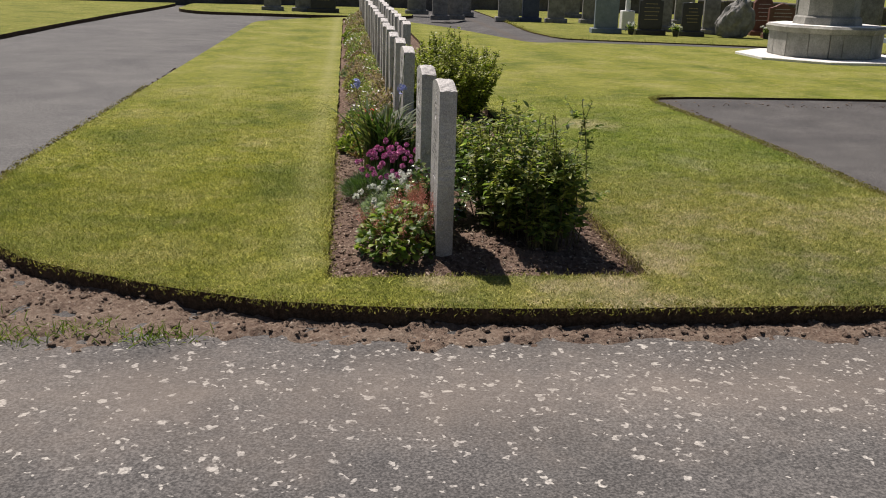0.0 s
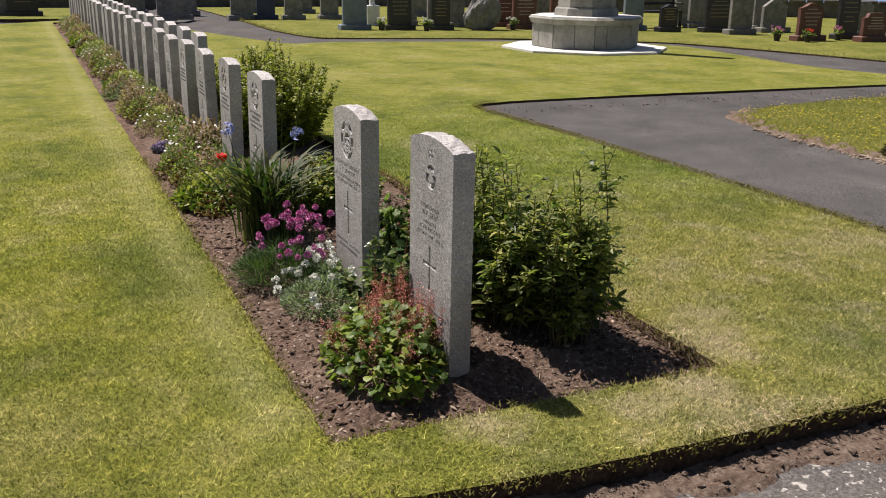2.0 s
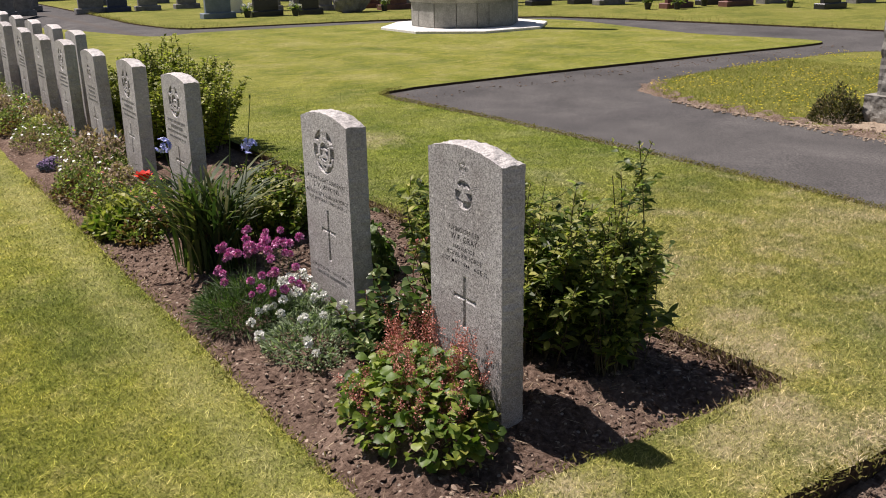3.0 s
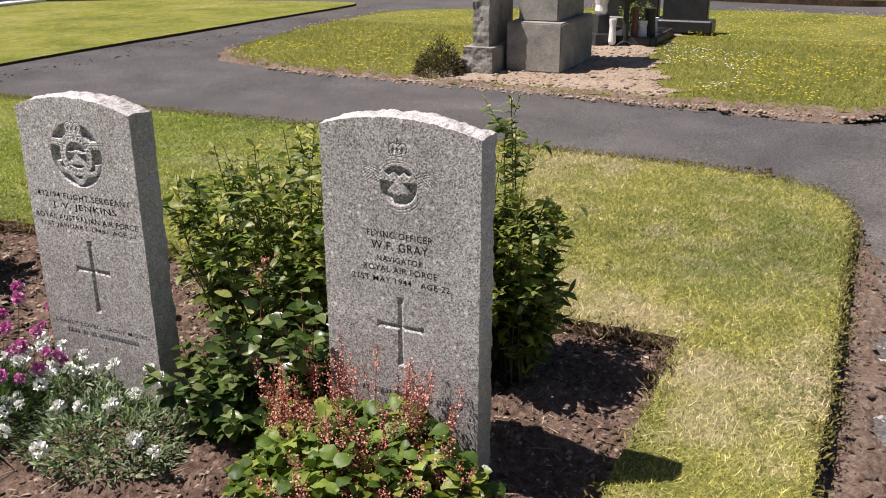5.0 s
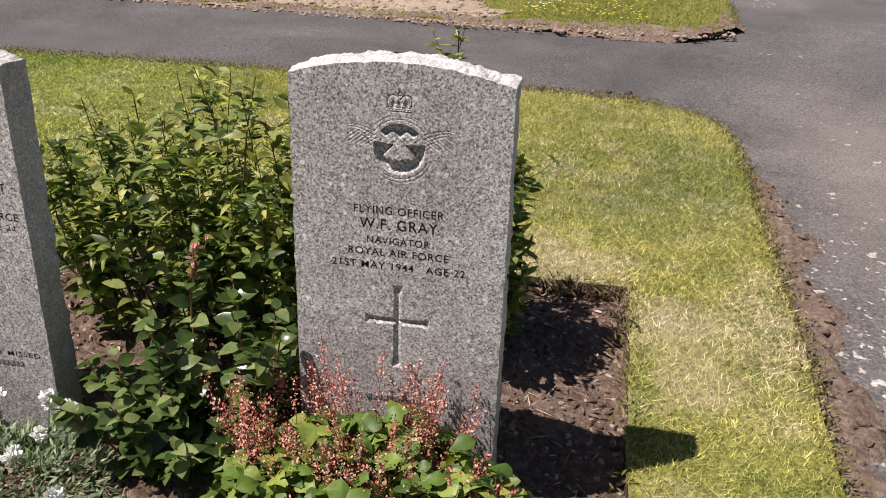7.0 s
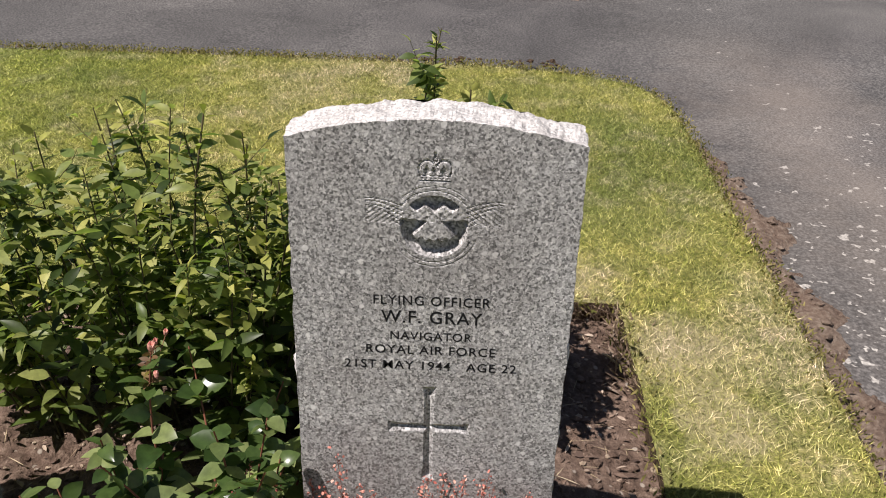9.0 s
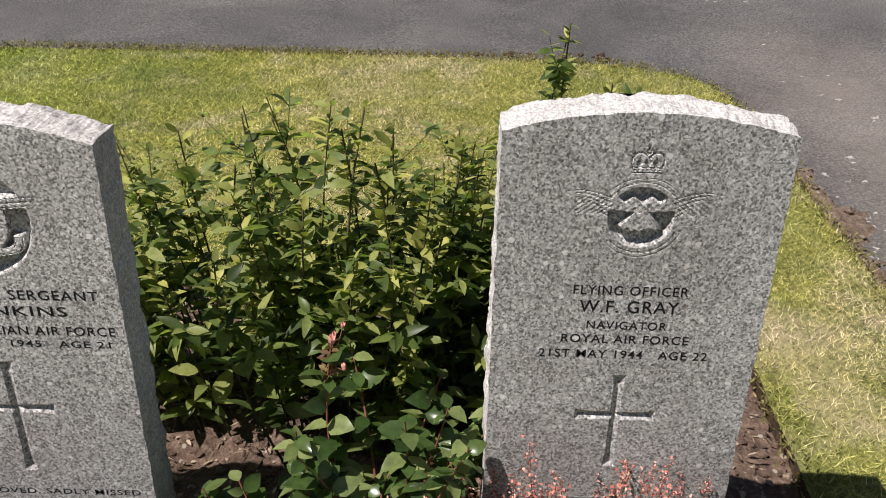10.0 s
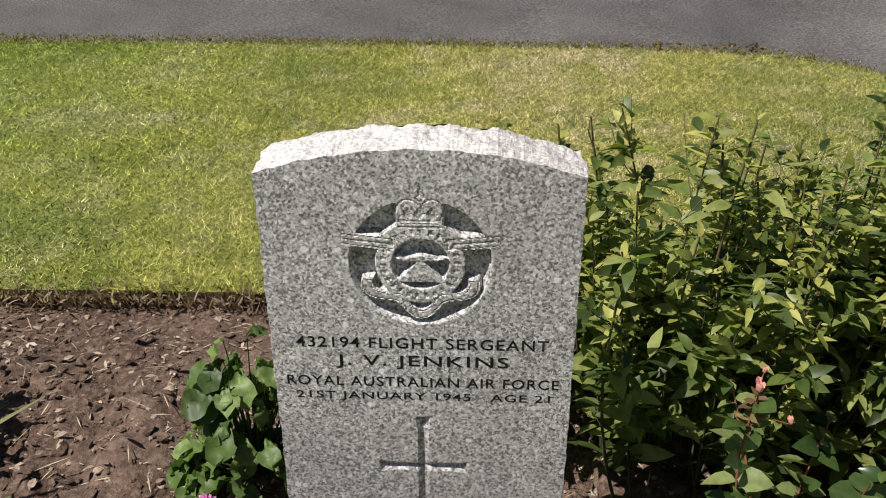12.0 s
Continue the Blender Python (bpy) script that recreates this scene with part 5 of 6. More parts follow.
# strap-leaved clump with blue flower heads
def straps(at, count, lift, seed, label, heads):
    r = np.random.default_rng(seed)
    ob = root("strap_leaved_clump", at, label, "plant")
    out = []
    for _ in range(count):
        a, l = r.uniform(0, 2 * math.pi), r.uniform(*lift)
        b = np.array([r.normal(0, 0.06), r.normal(0, 0.09), -0.02])
        reach = min(abs(r.normal(0.36, 0.18)), 0.46) * l
        t = np.linspace(0, 1, 9)
        c = np.stack([b[0] + math.cos(a) * reach * t ** 2 * 1.3, b[1] + math.sin(a) * reach * t ** 2 * 1.3, b[2] + l * (t - 0.28 * t ** 3)], 1)
        side = np.array([-math.sin(a), math.cos(a), 0]) * r.uniform(0.006, 0.012)
        w = np.sin(np.pi * np.clip(0.12 + 0.88 * t, 0, 1))[:, None] ** 0.5
        V = np.concatenate([c - side * w, c + side * w + [0, 0, 0.002]])
        F = np.array([[i, i + 1, i + 10, i + 9] for i in range(8)])
        out.append((V, F))
    V, F = join(out)
    fine_part("foliage", mesh_np("foliage", V, F, True), M_IRIS, ob)
    fl = flower_mesh("floret", 6, 0.022, 0.9, 1)
    fl.materials.append(M_BLUEF)
    for hx, hy, hz in heads:
        line = np.array([(hx * 0.3, hy * 0.3, 0), (hx * 0.7, hy * 0.7, hz * 0.6), (hx, hy, hz)])
        part("flower_stalk", mesh_np("flower_stalk", *tubes([line], 0.004, 5), True), M_THRIFT, ob, "tall green stalk")
        head = part("flower_head", ball_flower_mesh("flower_head", 0.018, 24, 9), M_BLUEF, ob, "round blue flower head")
        head.matrix_basis = pose(hx, hy, hz) @ Matrix.Diagonal((0.8, 0.8, 0.8, 1))
        for k in range(14):
            d = Vector((r.normal(), r.normal(), r.normal() + 0.3)).normalized()
            f = part("floret", fl, None, head)
            f.matrix_basis = Matrix.Translation(d * 0.032) @ d.to_track_quat("Z", "Y").to_matrix().to_4x4()
    return ob


iris = straps((0.44, 6.40, 0.0), 230, (0.36, 0.70), 71, "dark clump of strap leaves with tall blue flowers in the bed", [(-0.20, -0.12, 0.625), (0.11, -0.34, 0.62)])
for bx, by, bz in ((0.12, -0.37, 0.82), (0.05, -0.31, 0.80)):
    part("flower_stalk", mesh_np("flower_stalk", *tubes([np.array([(bx * 0.4, by * 0.4, 0.0), (bx * 0.8, by * 0.8, bz * 0.55), (bx, by, bz)])], 0.0035, 5), True), M_THRIFT, iris, "tall green stalk")
    bud = part("flower_bud", bud_mesh("flower_bud", 0.014), M_THRIFT, iris, "slim green bud")
    bud.matrix_basis = pose(bx, by, bz) @ Matrix.Diagonal((0.6, 0.6, 1.6, 1))
straps((0.58, 6.52, 0.0), 70, (0.3, 0.55), 72, "smaller clump of narrow strap leaves", [])

poppy = root("poppy", (0.37, 7.14, 0.0), "single red poppy on a thin stalk", "poppy")
part("stalk", mesh_np("stalk", *tubes([np.array([(0, 0, -0.03), (0.01, 0.0, 0.13), (0.0, 0.02, 0.27)])], 0.0025, 5), True), M_THRIFT, poppy)
fm = part("flower", flower_mesh("flower", 7, 0.066, 1.1, 2), M_RED, poppy, "bright red petals")
fm.matrix_basis = pose(0, 0.02, 0.27)

# smaller bedding plants along the row
plant_rng = random.Random(12)
small = []
for name_, mat_, label_, leaf_, tall_, fl_, fmat_, flabel_, nar_ in (
        ("bedding_plant", M_LOWFILL, "yellow-green low leafy plant in the flower bed", (0.04, 0.07), 0.13, None, None, "", 0.7),
        ("bedding_plant", M_RUST, "rust-brown low plant with pink flowers in the flower bed", (0.02, 0.045), 0.15, 1, M_BUD, "small pink flower", 0.5),
        ("bedding_plant", M_LEAF, "green bushy plant with white flowers in the flower bed", (0.03, 0.055), 0.20, 1, M_WHITE, "small white flower", 0.5),
        ("bedding_plant", M_THRIFT, "dark green plant with pink flowers in the flower bed", (0.03, 0.06), 0.17, 1, M_PINK, "small pink flower", 0.3),
        ("bedding_plant", M_NAVY, "dark bluish low plant in the flower bed", (0.03, 0.05), 0.15, None, None, "", 0.6),
        ("bedding_plant", M_SILVER, "grey-green low plant in the flower bed", (0.02, 0.045), 0.15, 1, M_BLUEF, "small blue flower", 0.4),
        ("bedding_plant", M_BROWNP, "dry pinkish-brown plant with pale flowers in the flower bed", (0.012, 0.03), 0.20, 1, M_WHITE, "small pale flower", 0.4),
        ("bedding_plant", M_TIP, "pale green feathery plant in the flower bed", (0.03, 0.06), 0.22, None, None, "", 0.25)):
    small.append(cushion(name_, (0, 0, 0), (0.19, 0.32), tall_ * (0.85 if mat_ is M_NAVY else 1.2), 1500, leaf_, mat_, label_, "plant", 80 + len(small), flower_mesh("flower", 5, 0.016, 0.3, 1) if fl_ else None, 14 if fl_ else 0, fmat_, flabel_, 0.03, nar_, accent=(M_TIP, M_LEAF, M_BROWNP, M_RUST, M_PURPLE, M_BROWNP, M_LEAF, M_BROWNP)[len(small)]))
order = [(0.33, 7.40, 0), (0.54, 7.62, 1), (0.44, 7.95, 7), (0.35, 8.62, 6), (0.50, 8.95, 2), (0.30, 9.30, 4), (0.5, 9.65, 1), (0.34, 10.2, 6), (0.53, 8.35, 6), (0.33, 8.1, 1), (0.56, 9.3, 7), (0.55, 10.3, 2), (0.28, 8.75, 4), (0.44, 9.9, 6), (0.42, 9.2, 6), (0.60, 8.7, 2), (0.46, 10.55, 0), (0.36, 7.78, 1), (0.30, 8.35, 1), (0.40, 7.28, 1), (0.76, 6.95, 5)]
y = 10.7
while y < 27:
    order.append((plant_rng.uniform(0.31, 0.42), y, plant_rng.choice([0, 1, 1, 3, 1, 6, 5, 6, 6, 7, 4])))
    if plant_rng.random() < 0.85:
        order.append((plant_rng.uniform(0.48, 0.58), y + 0.2, plant_rng.choice([0, 1, 2, 7, 6, 6])))
    y += plant_rng.uniform(0.34, 0.5)
seen_kind = set()
for x, y, k in order:
    s = plant_rng.uniform(0.75, 1.1) * (0.45 if k == 4 else 1.0)
    if k in seen_kind:
        c = copy_thing(small[k], pose(x, y, -0.03, 0, 0, plant_rng.uniform(-25, 25)) @ Matrix.Diagonal((s, s, s, 1)))
    else:
        small[k].matrix_basis = pose(x, y, -0.03, 0, 0, plant_rng.uniform(-25, 25)) @ Matrix.Diagonal((s, s, s, 1))
        seen_kind.add(k)
for k, ob in enumerate(small):
    if k not in seen_kind:
        ob.matrix_basis = pose(0.4, 11.5 + 2.1 * k, -0.03)
for x, y in ((1.15, 12.2), (1.2, 14.5), (1.1, 17.4), (1.2, 20.5)):
    copy_thing(small[plant_rng.choice([0, 2, 6])], pose(x, y, -0.03))


# ---- octagonal monument ----
def octagon(bm, r0, r1, z0, z1, chamfer=0.0):
    """An eight-sided drum; radii across flats."""
    k = 1 / math.cos(math.pi / 8)
    rings = [(r0, z0), (r1, z1)] if not chamfer else [(r0, z0), (r1, z1 - chamfer), (r1 - chamfer, z1)]
    loops = []
    for r, z in rings:
        loops.append([bm.verts.new((r * k * math.cos(a), r * k * math.sin(a), z)) for a in (math.pi / 8 + i * math.pi / 4 for i in range(8))])
    for a, b in zip(loops, loops[1:]):
        for i in range(8):
            bm.faces.new((a[i], a[(i + 1) % 8], b[(i + 1) % 8], b[i]))
    bm.faces.new(loops[-1])
    bm.faces.new(loops[0][::-1])
    return bm


MON = root("stone_monument", (9.22, 16.98, Z_LAWN), "octagonal grey stone monument on a pale stone step", "monument")
part("step", octagon(bmesh.new(), 1.60, 1.60, -0.06, 0.05, 0.01), M_SLAB, MON, "pale octagonal paving step")
part("core", octagon(bmesh.new(), 0.98, 0.98, 0.05, 0.52), M_SANDSTONE, MON)
side_len = 2 * 1.0 * math.tan(math.pi / 8)
for i in range(8):
    for lo, hi in ((-0.5, 0.02), (0.02, 0.5)) if i % 2 else ((-0.5, -0.18), (-0.18, 0.5)):
        bm = bmesh.new()
        w = (hi - lo) * side_len - 0.008
        bmesh.ops.create_cube(bm, size=1, matrix=Matrix.Diagonal((0.05, w, 0.46, 1)))
        bmesh.ops.bevel(bm, geom=bm.edges[:], offset=0.006, segments=1, affect="EDGES")
        b = part("stone_block", bm, M_SANDSTONE, MON)
        b.matrix_basis = pose(0, 0, 0, 0, 0, 45 * i) @ pose(1.0, (lo + hi) / 2 * side_len, 0.29)
part("coping", octagon(bmesh.new(), 1.04, 1.10, 0.52, 0.66, 0.035), M_SANDSTONE, MON, "projecting stone coping")
# thin sheet added in paler stone: sunlight on the coping's top as colour
part("coping_lit_top", octagon(bmesh.new(), 1.055, 1.055, 0.662, 0.674, 0.004), M_SLAB, MON, "thin pale sheet for the sunlit top of the coping")
part("pedestal_foot", octagon(bmesh.new(), 0.62, 0.60, 0.674, 0.84, 0.03), M_SANDSTONE, MON)
part("pedestal", octagon(bmesh.new(), 0.55, 0.53, 0.84, 1.75), M_SANDSTONE, MON)
part("pedestal_cap", octagon(bmesh.new(), 0.56, 0.62, 1.75, 1.90, 0.03), M_SANDSTONE, MON)
part("shaft", octagon(bmesh.new(), 0.22, 0.15, 1.90, 5.4), M_SANDSTONE, MON, "tapered stone shaft")


MON.matrix_basis = MON.matrix_basis @ Matrix.Scale(0.925, 4)


# ---- other gravestones ----
def tablet_mesh(w, h, t, style):
    """An upright slab; the style sets the line of its head."""
    n = 14
    head = []
    for i in range(n + 1):
        s = 2 * i / n - 1
        if style == "round":
            z = h - w * 0.28 * (1 - math.sqrt(max(0, 1 - s * s)))
        elif style == "ogee":
            z = h - 0.16 * w * (0.5 - 0.5 * math.cos(math.pi * min(1, abs(s) * 1.15)))
        elif style == "peak":
            z = h - 0.3 * w * abs(s)
        elif style == "shoulder":
            z = h if abs(s) < 0.7 else h - 0.14 * w
        else:
            z = h - 0.02 * w * s * s
        head.append((s * w / 2, z))
    line = [(-w / 2, 0)] + head + [(w / 2, 0)]
    bm = bmesh.new()
    front = [bm.verts.new((x, -t / 2, z)) for x, z in line]
    back = [bm.verts.new((x, t / 2, z)) for x, z in line]
    bm.faces.new(front)
    bm.faces.new(back[::-1])
    for i in range(len(line)):
        j = (i + 1) % len(line)
        bm.faces.new((front[j], front[i], back[i], back[j]))
    bmesh.ops.bevel(bm, geom=[e for e in bm.edges if abs(e.verts[0].co.y - e.verts[1].co.y) < 1e-5 and (e.verts[0].co.z > 0.01 or e.verts[1].co.z > 0.01)], offset=0.012, segments=1, affect="EDGES")
    return bm


def gravestone(x, y, w, h, style, mat, label, turn=0.0, base=True, t=0.11, ink=None):
    ob = root("gravestone", (x, y, Z_LAWN), label, "gravestone", "far gravestones", turn)
    z = 0.0
    if base:
        bm = bmesh.new()
        bmesh.ops.create_cube(bm, size=1, matrix=Matrix.Translation((0, 0, 0.05)) @ Matrix.Diagonal((w * 1.28, t * 2.6, 0.14, 1)))
        bmesh.ops.bevel(bm, geom=bm.edges[:], offset=0.015, segments=1, affect="EDGES")
        part("base", bm, mat, ob)
        z = 0.118
    b = part("tablet", tablet_mesh(w, h - z, t, style), mat, ob)
    b.matrix_basis = pose(0, 0, z)
    if ink:
        r = random.Random(int(x * 100 + y))
        for k in range(5):
            bm = bmesh.new()
            wide, q = w * r.uniform(0.4, 0.72), z + (h - z) * (0.80 - 0.12 * k)
            at_ = -wide / 2
            while at_ < wide / 2:
                bit = r.uniform(0.02, 0.05)
                bmesh.ops.create_cube(bm, size=1, matrix=Matrix.Translation((at_ + bit / 2, -t / 2 - 0.002, q)) @ Matrix.Diagonal((bit, 0.004, 0.016, 1)))
                at_ += bit + 0.018
            fine_part("inscription", bm, ink, ob, "line of small lettering")
    return ob


M_GILT = plain_stone("gilt_letters", (0.34, 0.26, 0.10), (0.50, 0.40, 0.17), 0.4, 20)
M_PALEINK = plain_stone("pale_letters", (0.50, 0.49, 0.46), (0.66, 0.65, 0.62), 0.7, 20)


for x, y, w, h, st in ((6.67, 23.18, 0.60, 0.92, "ogee"), (13.47, 21.46, 0.56, 0.86, "ogee")):
    gravestone(x, y, w, h, st, M_BLUE, "blue-grey granite gravestone with a curved head on the far lawn")
for x, y, w, h, st in ((7.72, 22.92, 0.60, 0.90, "shoulder"), (8.68, 22.65, 0.50, 0.80, "flat"), (14.06, 20.8, 0.50, 0.66, "ogee"), (-0.55, 30.7, 0.8, 0.95, "flat"), (16.75, 17.7, 0.6, 0.98, "shoulder"), (15.26, 20.4, 0.78, 0.90, "ogee"), (17.2, 14.8, 0.6, 0.6, "flat")):
    gravestone(x, y, w, h, st, M_BLACK, "polished black granite gravestone with gilt lettering", ink=M_GILT)
for x, y, w, h, st in ((10.92, 22.51, 0.66, 0.84, "ogee"), (10.86, 23.48, 0.5, 0.95, "round"), (15.40, 17.5, 0.66, 0.82, "ogee"), (12.2, 22.9, 0.6, 0.75, "flat"), (16.7, 16.9, 0.7, 0.62, "shoulder")):
    gravestone(x, y, w, h, st, M_BROWN, "red-brown granite gravestone with pale lettering", ink=M_PALEINK)
for x, y, w, h, st in ((-2.2, 31.4, 0.55, 0.95, "flat"), (-1.05, 31.0, 0.8, 1.0, "flat"), (4.99, 27.9, 0.62, 0.98, "ogee"), (6.37, 27.6, 0.5, 0.95, "flat"), (7.42, 27.6, 0.52, 0.86, "ogee"), (9.1, 26.2, 0.6, 1.1, "round"), (9.51, 24.9, 0.42, 0.75, "round"), (8.5, 24.6, 0.55, 1.1, "ogee")):
    gravestone(x, y, w, h, st, M_GREY, "weathered grey stone gravestone on the far lawn")
for x, y, w, h, st in ((9.55, 23.6, 0.42, 1.0, "flat"), (13.5, 23.2, 0.7, 1.15, "shoulder"), (12.6, 24.6, 0.6, 1.2, "round"), (16.15, 23.0, 0.42, 1.1, "ogee"), (17.0, 20.8, 0.5, 0.9, "round"), (14.43, 24.4, 0.45, 1.1, "round"), (15.8, 21.9, 0.5, 0.85, "shoulder")):
    gravestone(x, y, w, h, st, M_GREY, "weathered grey stone gravestone with a pale lit edge")
for x, y, w, h, st in ((15.29, 19.6, 0.66, 1.02, "round"), (16.7, 20.0, 0.75, 0.85, "peak"), (18.2, 18.6, 0.6, 0.8, "shoulder"), (18.0, 16.9, 0.7, 0.8, "ogee"), (19.2, 15.4, 0.6, 0.9, "round"), (20.2, 13.0, 0.7, 0.9, "flat"), (18.4, 12.6, 0.5, 0.8, "ogee"), (19.4, 18.6, 0.6, 1.0, "peak")):
    gravestone(x, y, w, h, st, M_GREY, "dark weathered gravestone on the far lawn")
gravestone(5.64, 27.8, 0.5, 0.98, "ogee", plain_stone("slate_blue_stone", (0.03, 0.04, 0.08), (0.06, 0.075, 0.13), 0.5), "slate-blue polished gravestone on the far lawn")
for x, y, w, h in ((2.5, 31.2, 0.6, 1.0), (3.42, 28.4, 0.5, 1.0), (2.95, 28.0, 0.45, 0.9), (3.9, 30.5, 0.6, 1.0), (1.4, 33.0, 0.6, 1.0), (6.0, 31.5, 0.55, 1.1), (7.6, 31.0, 0.6, 1.1), (10.6, 28.5, 0.6, 1.1)):
    gravestone(x, y, w, h, "round", M_GREY, "weathered grey gravestone near the boundary wall")



def grave_flowers(x, y, petal, label, seed, tall=0.22):
    """A small vase of cut flowers standing on the grass."""
    r = np.random.default_rng(seed)
    ob = root("flower_vase", (x, y, Z_LAWN), label, "vase", "vases on the far graves")
    bm = bmesh.new()
    bmesh.ops.create_cone(bm, cap_ends=True, segments=12, radius1=0.06, radius2=0.085, depth=0.15, matrix=Matrix.Translation((0, 0, 0.07)))
    bmesh.ops.bevel(bm, geom=bm.edges[:], offset=0.006, segments=1, affect="EDGES")
    part("pot", bm, M_METAL, ob)
    n = 90
    P = np.column_stack([r.normal(0, 0.05, (n, 2)), r.uniform(0.13, tall, n)])
    fine_part("foliage", mesh_np("foliage", *leaf_verts(P, r.normal(0, 0.7, (n, 3)) + [0, 0, 0.6], r.normal(0, 0.6, (n, 3)) + [0, 0, 1], 0.09, 0.03), True), M_LEAF, ob)
    me = ball_flower_mesh("flower", 0.032, 26, seed)
    me.materials.append(petal)
    for _ in range(8):
        f = part("flower", me, None, ob)
        f.matrix_basis = pose(r.normal(0, 0.07), r.normal(0, 0.07), tall + r.uniform(0.0, 0.09))
    return ob


for x, y, petal, label, sd in ((7.20, 22.75, M_WHITE, "dark vase of white flowers beside a gravestone", 201), (8.20, 22.35, M_WHITE, "dark vase of white flowers beside a gravestone", 202), (10.40, 22.1, M_WHITE, "dark vase of white flowers beside a gravestone", 203),
                               (14.6, 17.6, M_PINK, "dark vase of pink flowers beside a gravestone", 204), (15.0, 17.1, M_RED, "dark vase of red flowers beside a gravestone", 205), (16.2, 17.4, M_PINK, "dark vase of pink flowers beside a gravestone", 206),
                               (17.4, 17.5, M_WHITE, "dark vase of white flowers beside a gravestone", 207), (16.9, 15.6, M_RED, "dark vase of red flowers beside a gravestone", 208)):
    grave_flowers(x, y, petal, label, sd)

# upright rough boulder used as a gravestone
bm = bmesh.new()
bmesh.ops.create_icosphere(bm, subdivisions=4, radius=1)
for v in bm.verts:
    d = v.co.copy()
    v.co = Vector((d.x * 0.44 * (1.0 - 0.48 * d.z) + 0.10 * d.z, d.y * 0.22, 0.48 + d.z * 0.52)) + d * 0.09 * noise.noise(d * 2.1) + d * 0.03 * noise.noise(d * 5.0)
boulder = part("boulder_gravestone", bm, M_GREY, None)
boulder.matrix_basis = pose(9.75, 22.4, Z_LAWN)
tagged(boulder, "rough upright grey boulder used as a gravestone", "gravestone", "far gravestones")

# white marble cross on a block
mc = root("marble_cross", (7.66, 24.7, Z_LAWN), "white marble cross on a block", "gravestone", "far gravestones")
for nm, m4 in (("block", Matrix.Translation((0, 0, 0.24)) @ Matrix.Diagonal((0.34, 0.26, 0.52, 1))), ("post", Matrix.Translation((0, 0, 0.95)) @ Matrix.Diagonal((0.12, 0.1, 0.92, 1))), ("arm", Matrix.Translation((0, 0, 1.16)) @ Matrix.Diagonal((0.46, 0.09, 0.12, 1)))):
    bm = bmesh.new()
    bmesh.ops.create_cube(bm, size=1, matrix=m4)
    bmesh.ops.bevel(bm, geom=bm.edges[:], offset=0.015, segments=1, affect="EDGES")
    part(nm, bm, M_MARBLE, mc)

# dark bench
bench = root("bench", (14.75, 22.2, Z_LAWN), "dark wooden garden bench among the gravestones", "bench")
for nm, sx, sy, sz, px_, py_, pz_ in (("seat", 1.4, 0.40, 0.05, 0, 0, 0.42), ("back_rail", 1.4, 0.05, 0.10, 0, 0.2, 0.80), ("back_rail", 1.4, 0.05, 0.08, 0, 0.19, 0.62),
                                      ("leg", 0.07, 0.06, 0.45, -0.64, -0.16, 0.21), ("leg", 0.07, 0.06, 0.45, 0.64, -0.16, 0.21), ("leg", 0.07, 0.06, 0.86, -0.64, 0.2, 0.42), ("leg", 0.07, 0.06, 0.86, 0.64, 0.2, 0.42), ("armrest", 0.07, 0.42, 0.05, -0.64, 0, 0.62), ("armrest", 0.07, 0.42, 0.05, 0.64, 0, 0.62)):
    bm = bmesh.new()
    bmesh.ops.create_cube(bm, size=1, matrix=Matrix.Translation((px_, py_, pz_)) @ Matrix.Diagonal((sx, sy, sz, 1)))
    bmesh.ops.bevel(bm, geom=bm.edges[:], offset=0.008, segments=1, affect="EDGES")
    part(nm, bm, M_METAL, bench)


# ---- boundary wall ----
def wall(name, a, b, top, label):
    a, b = Vector((*a, 0)), Vector((*b, 0))
    d = (b - a)
    ob = root(name, (a.x, a.y, -0.14), label, "wall", turn=math.degrees(math.atan2(d.y, d.x)))
    ob["kind"] = "structure"
    bm = bmesh.new()
    bmesh.ops.create_cube(bm, size=1, matrix=Matrix.Translation((d.length / 2, 0, (top + 0.14) / 2)) @ Matrix.Diagonal((d.length, 0.42, top + 0.14, 1)))
    part("wall_body", bm, M_WALL, ob)
    n = int(d.length / 0.55)
    r = random.Random(4)
    me = None
    for i in range(n):
        if me is None:
            bm = bmesh.new()
            bmesh.ops.create_cube(bm, size=1, matrix=Matrix.Diagonal((0.53, 0.5, 0.12, 1)))
            bmesh.ops.bevel(bm, geom=bm.edges[:], offset=0.03, segments=1, affect="EDGES")
            me = as_mesh("coping_stone", bm)
        c = part("coping_stone", me, M_WALL, ob)
        c.matrix_basis = pose((i + 0.5) * d.length / n, r.uniform(-0.02, 0.02), top + 0.18 + r.uniform(-0.015, 0.015), 0, 0, r.uniform(-2, 2))
    return ob


wall("wall_north", (-26, 36.0), (13.6, 36.0), 0.62, "dark rubble stone boundary wall with coping stones")
wall("wall_east", (13.9, 35.9), (34.3, 15.4), 0.45, "dark rubble stone boundary wall with coping stones")

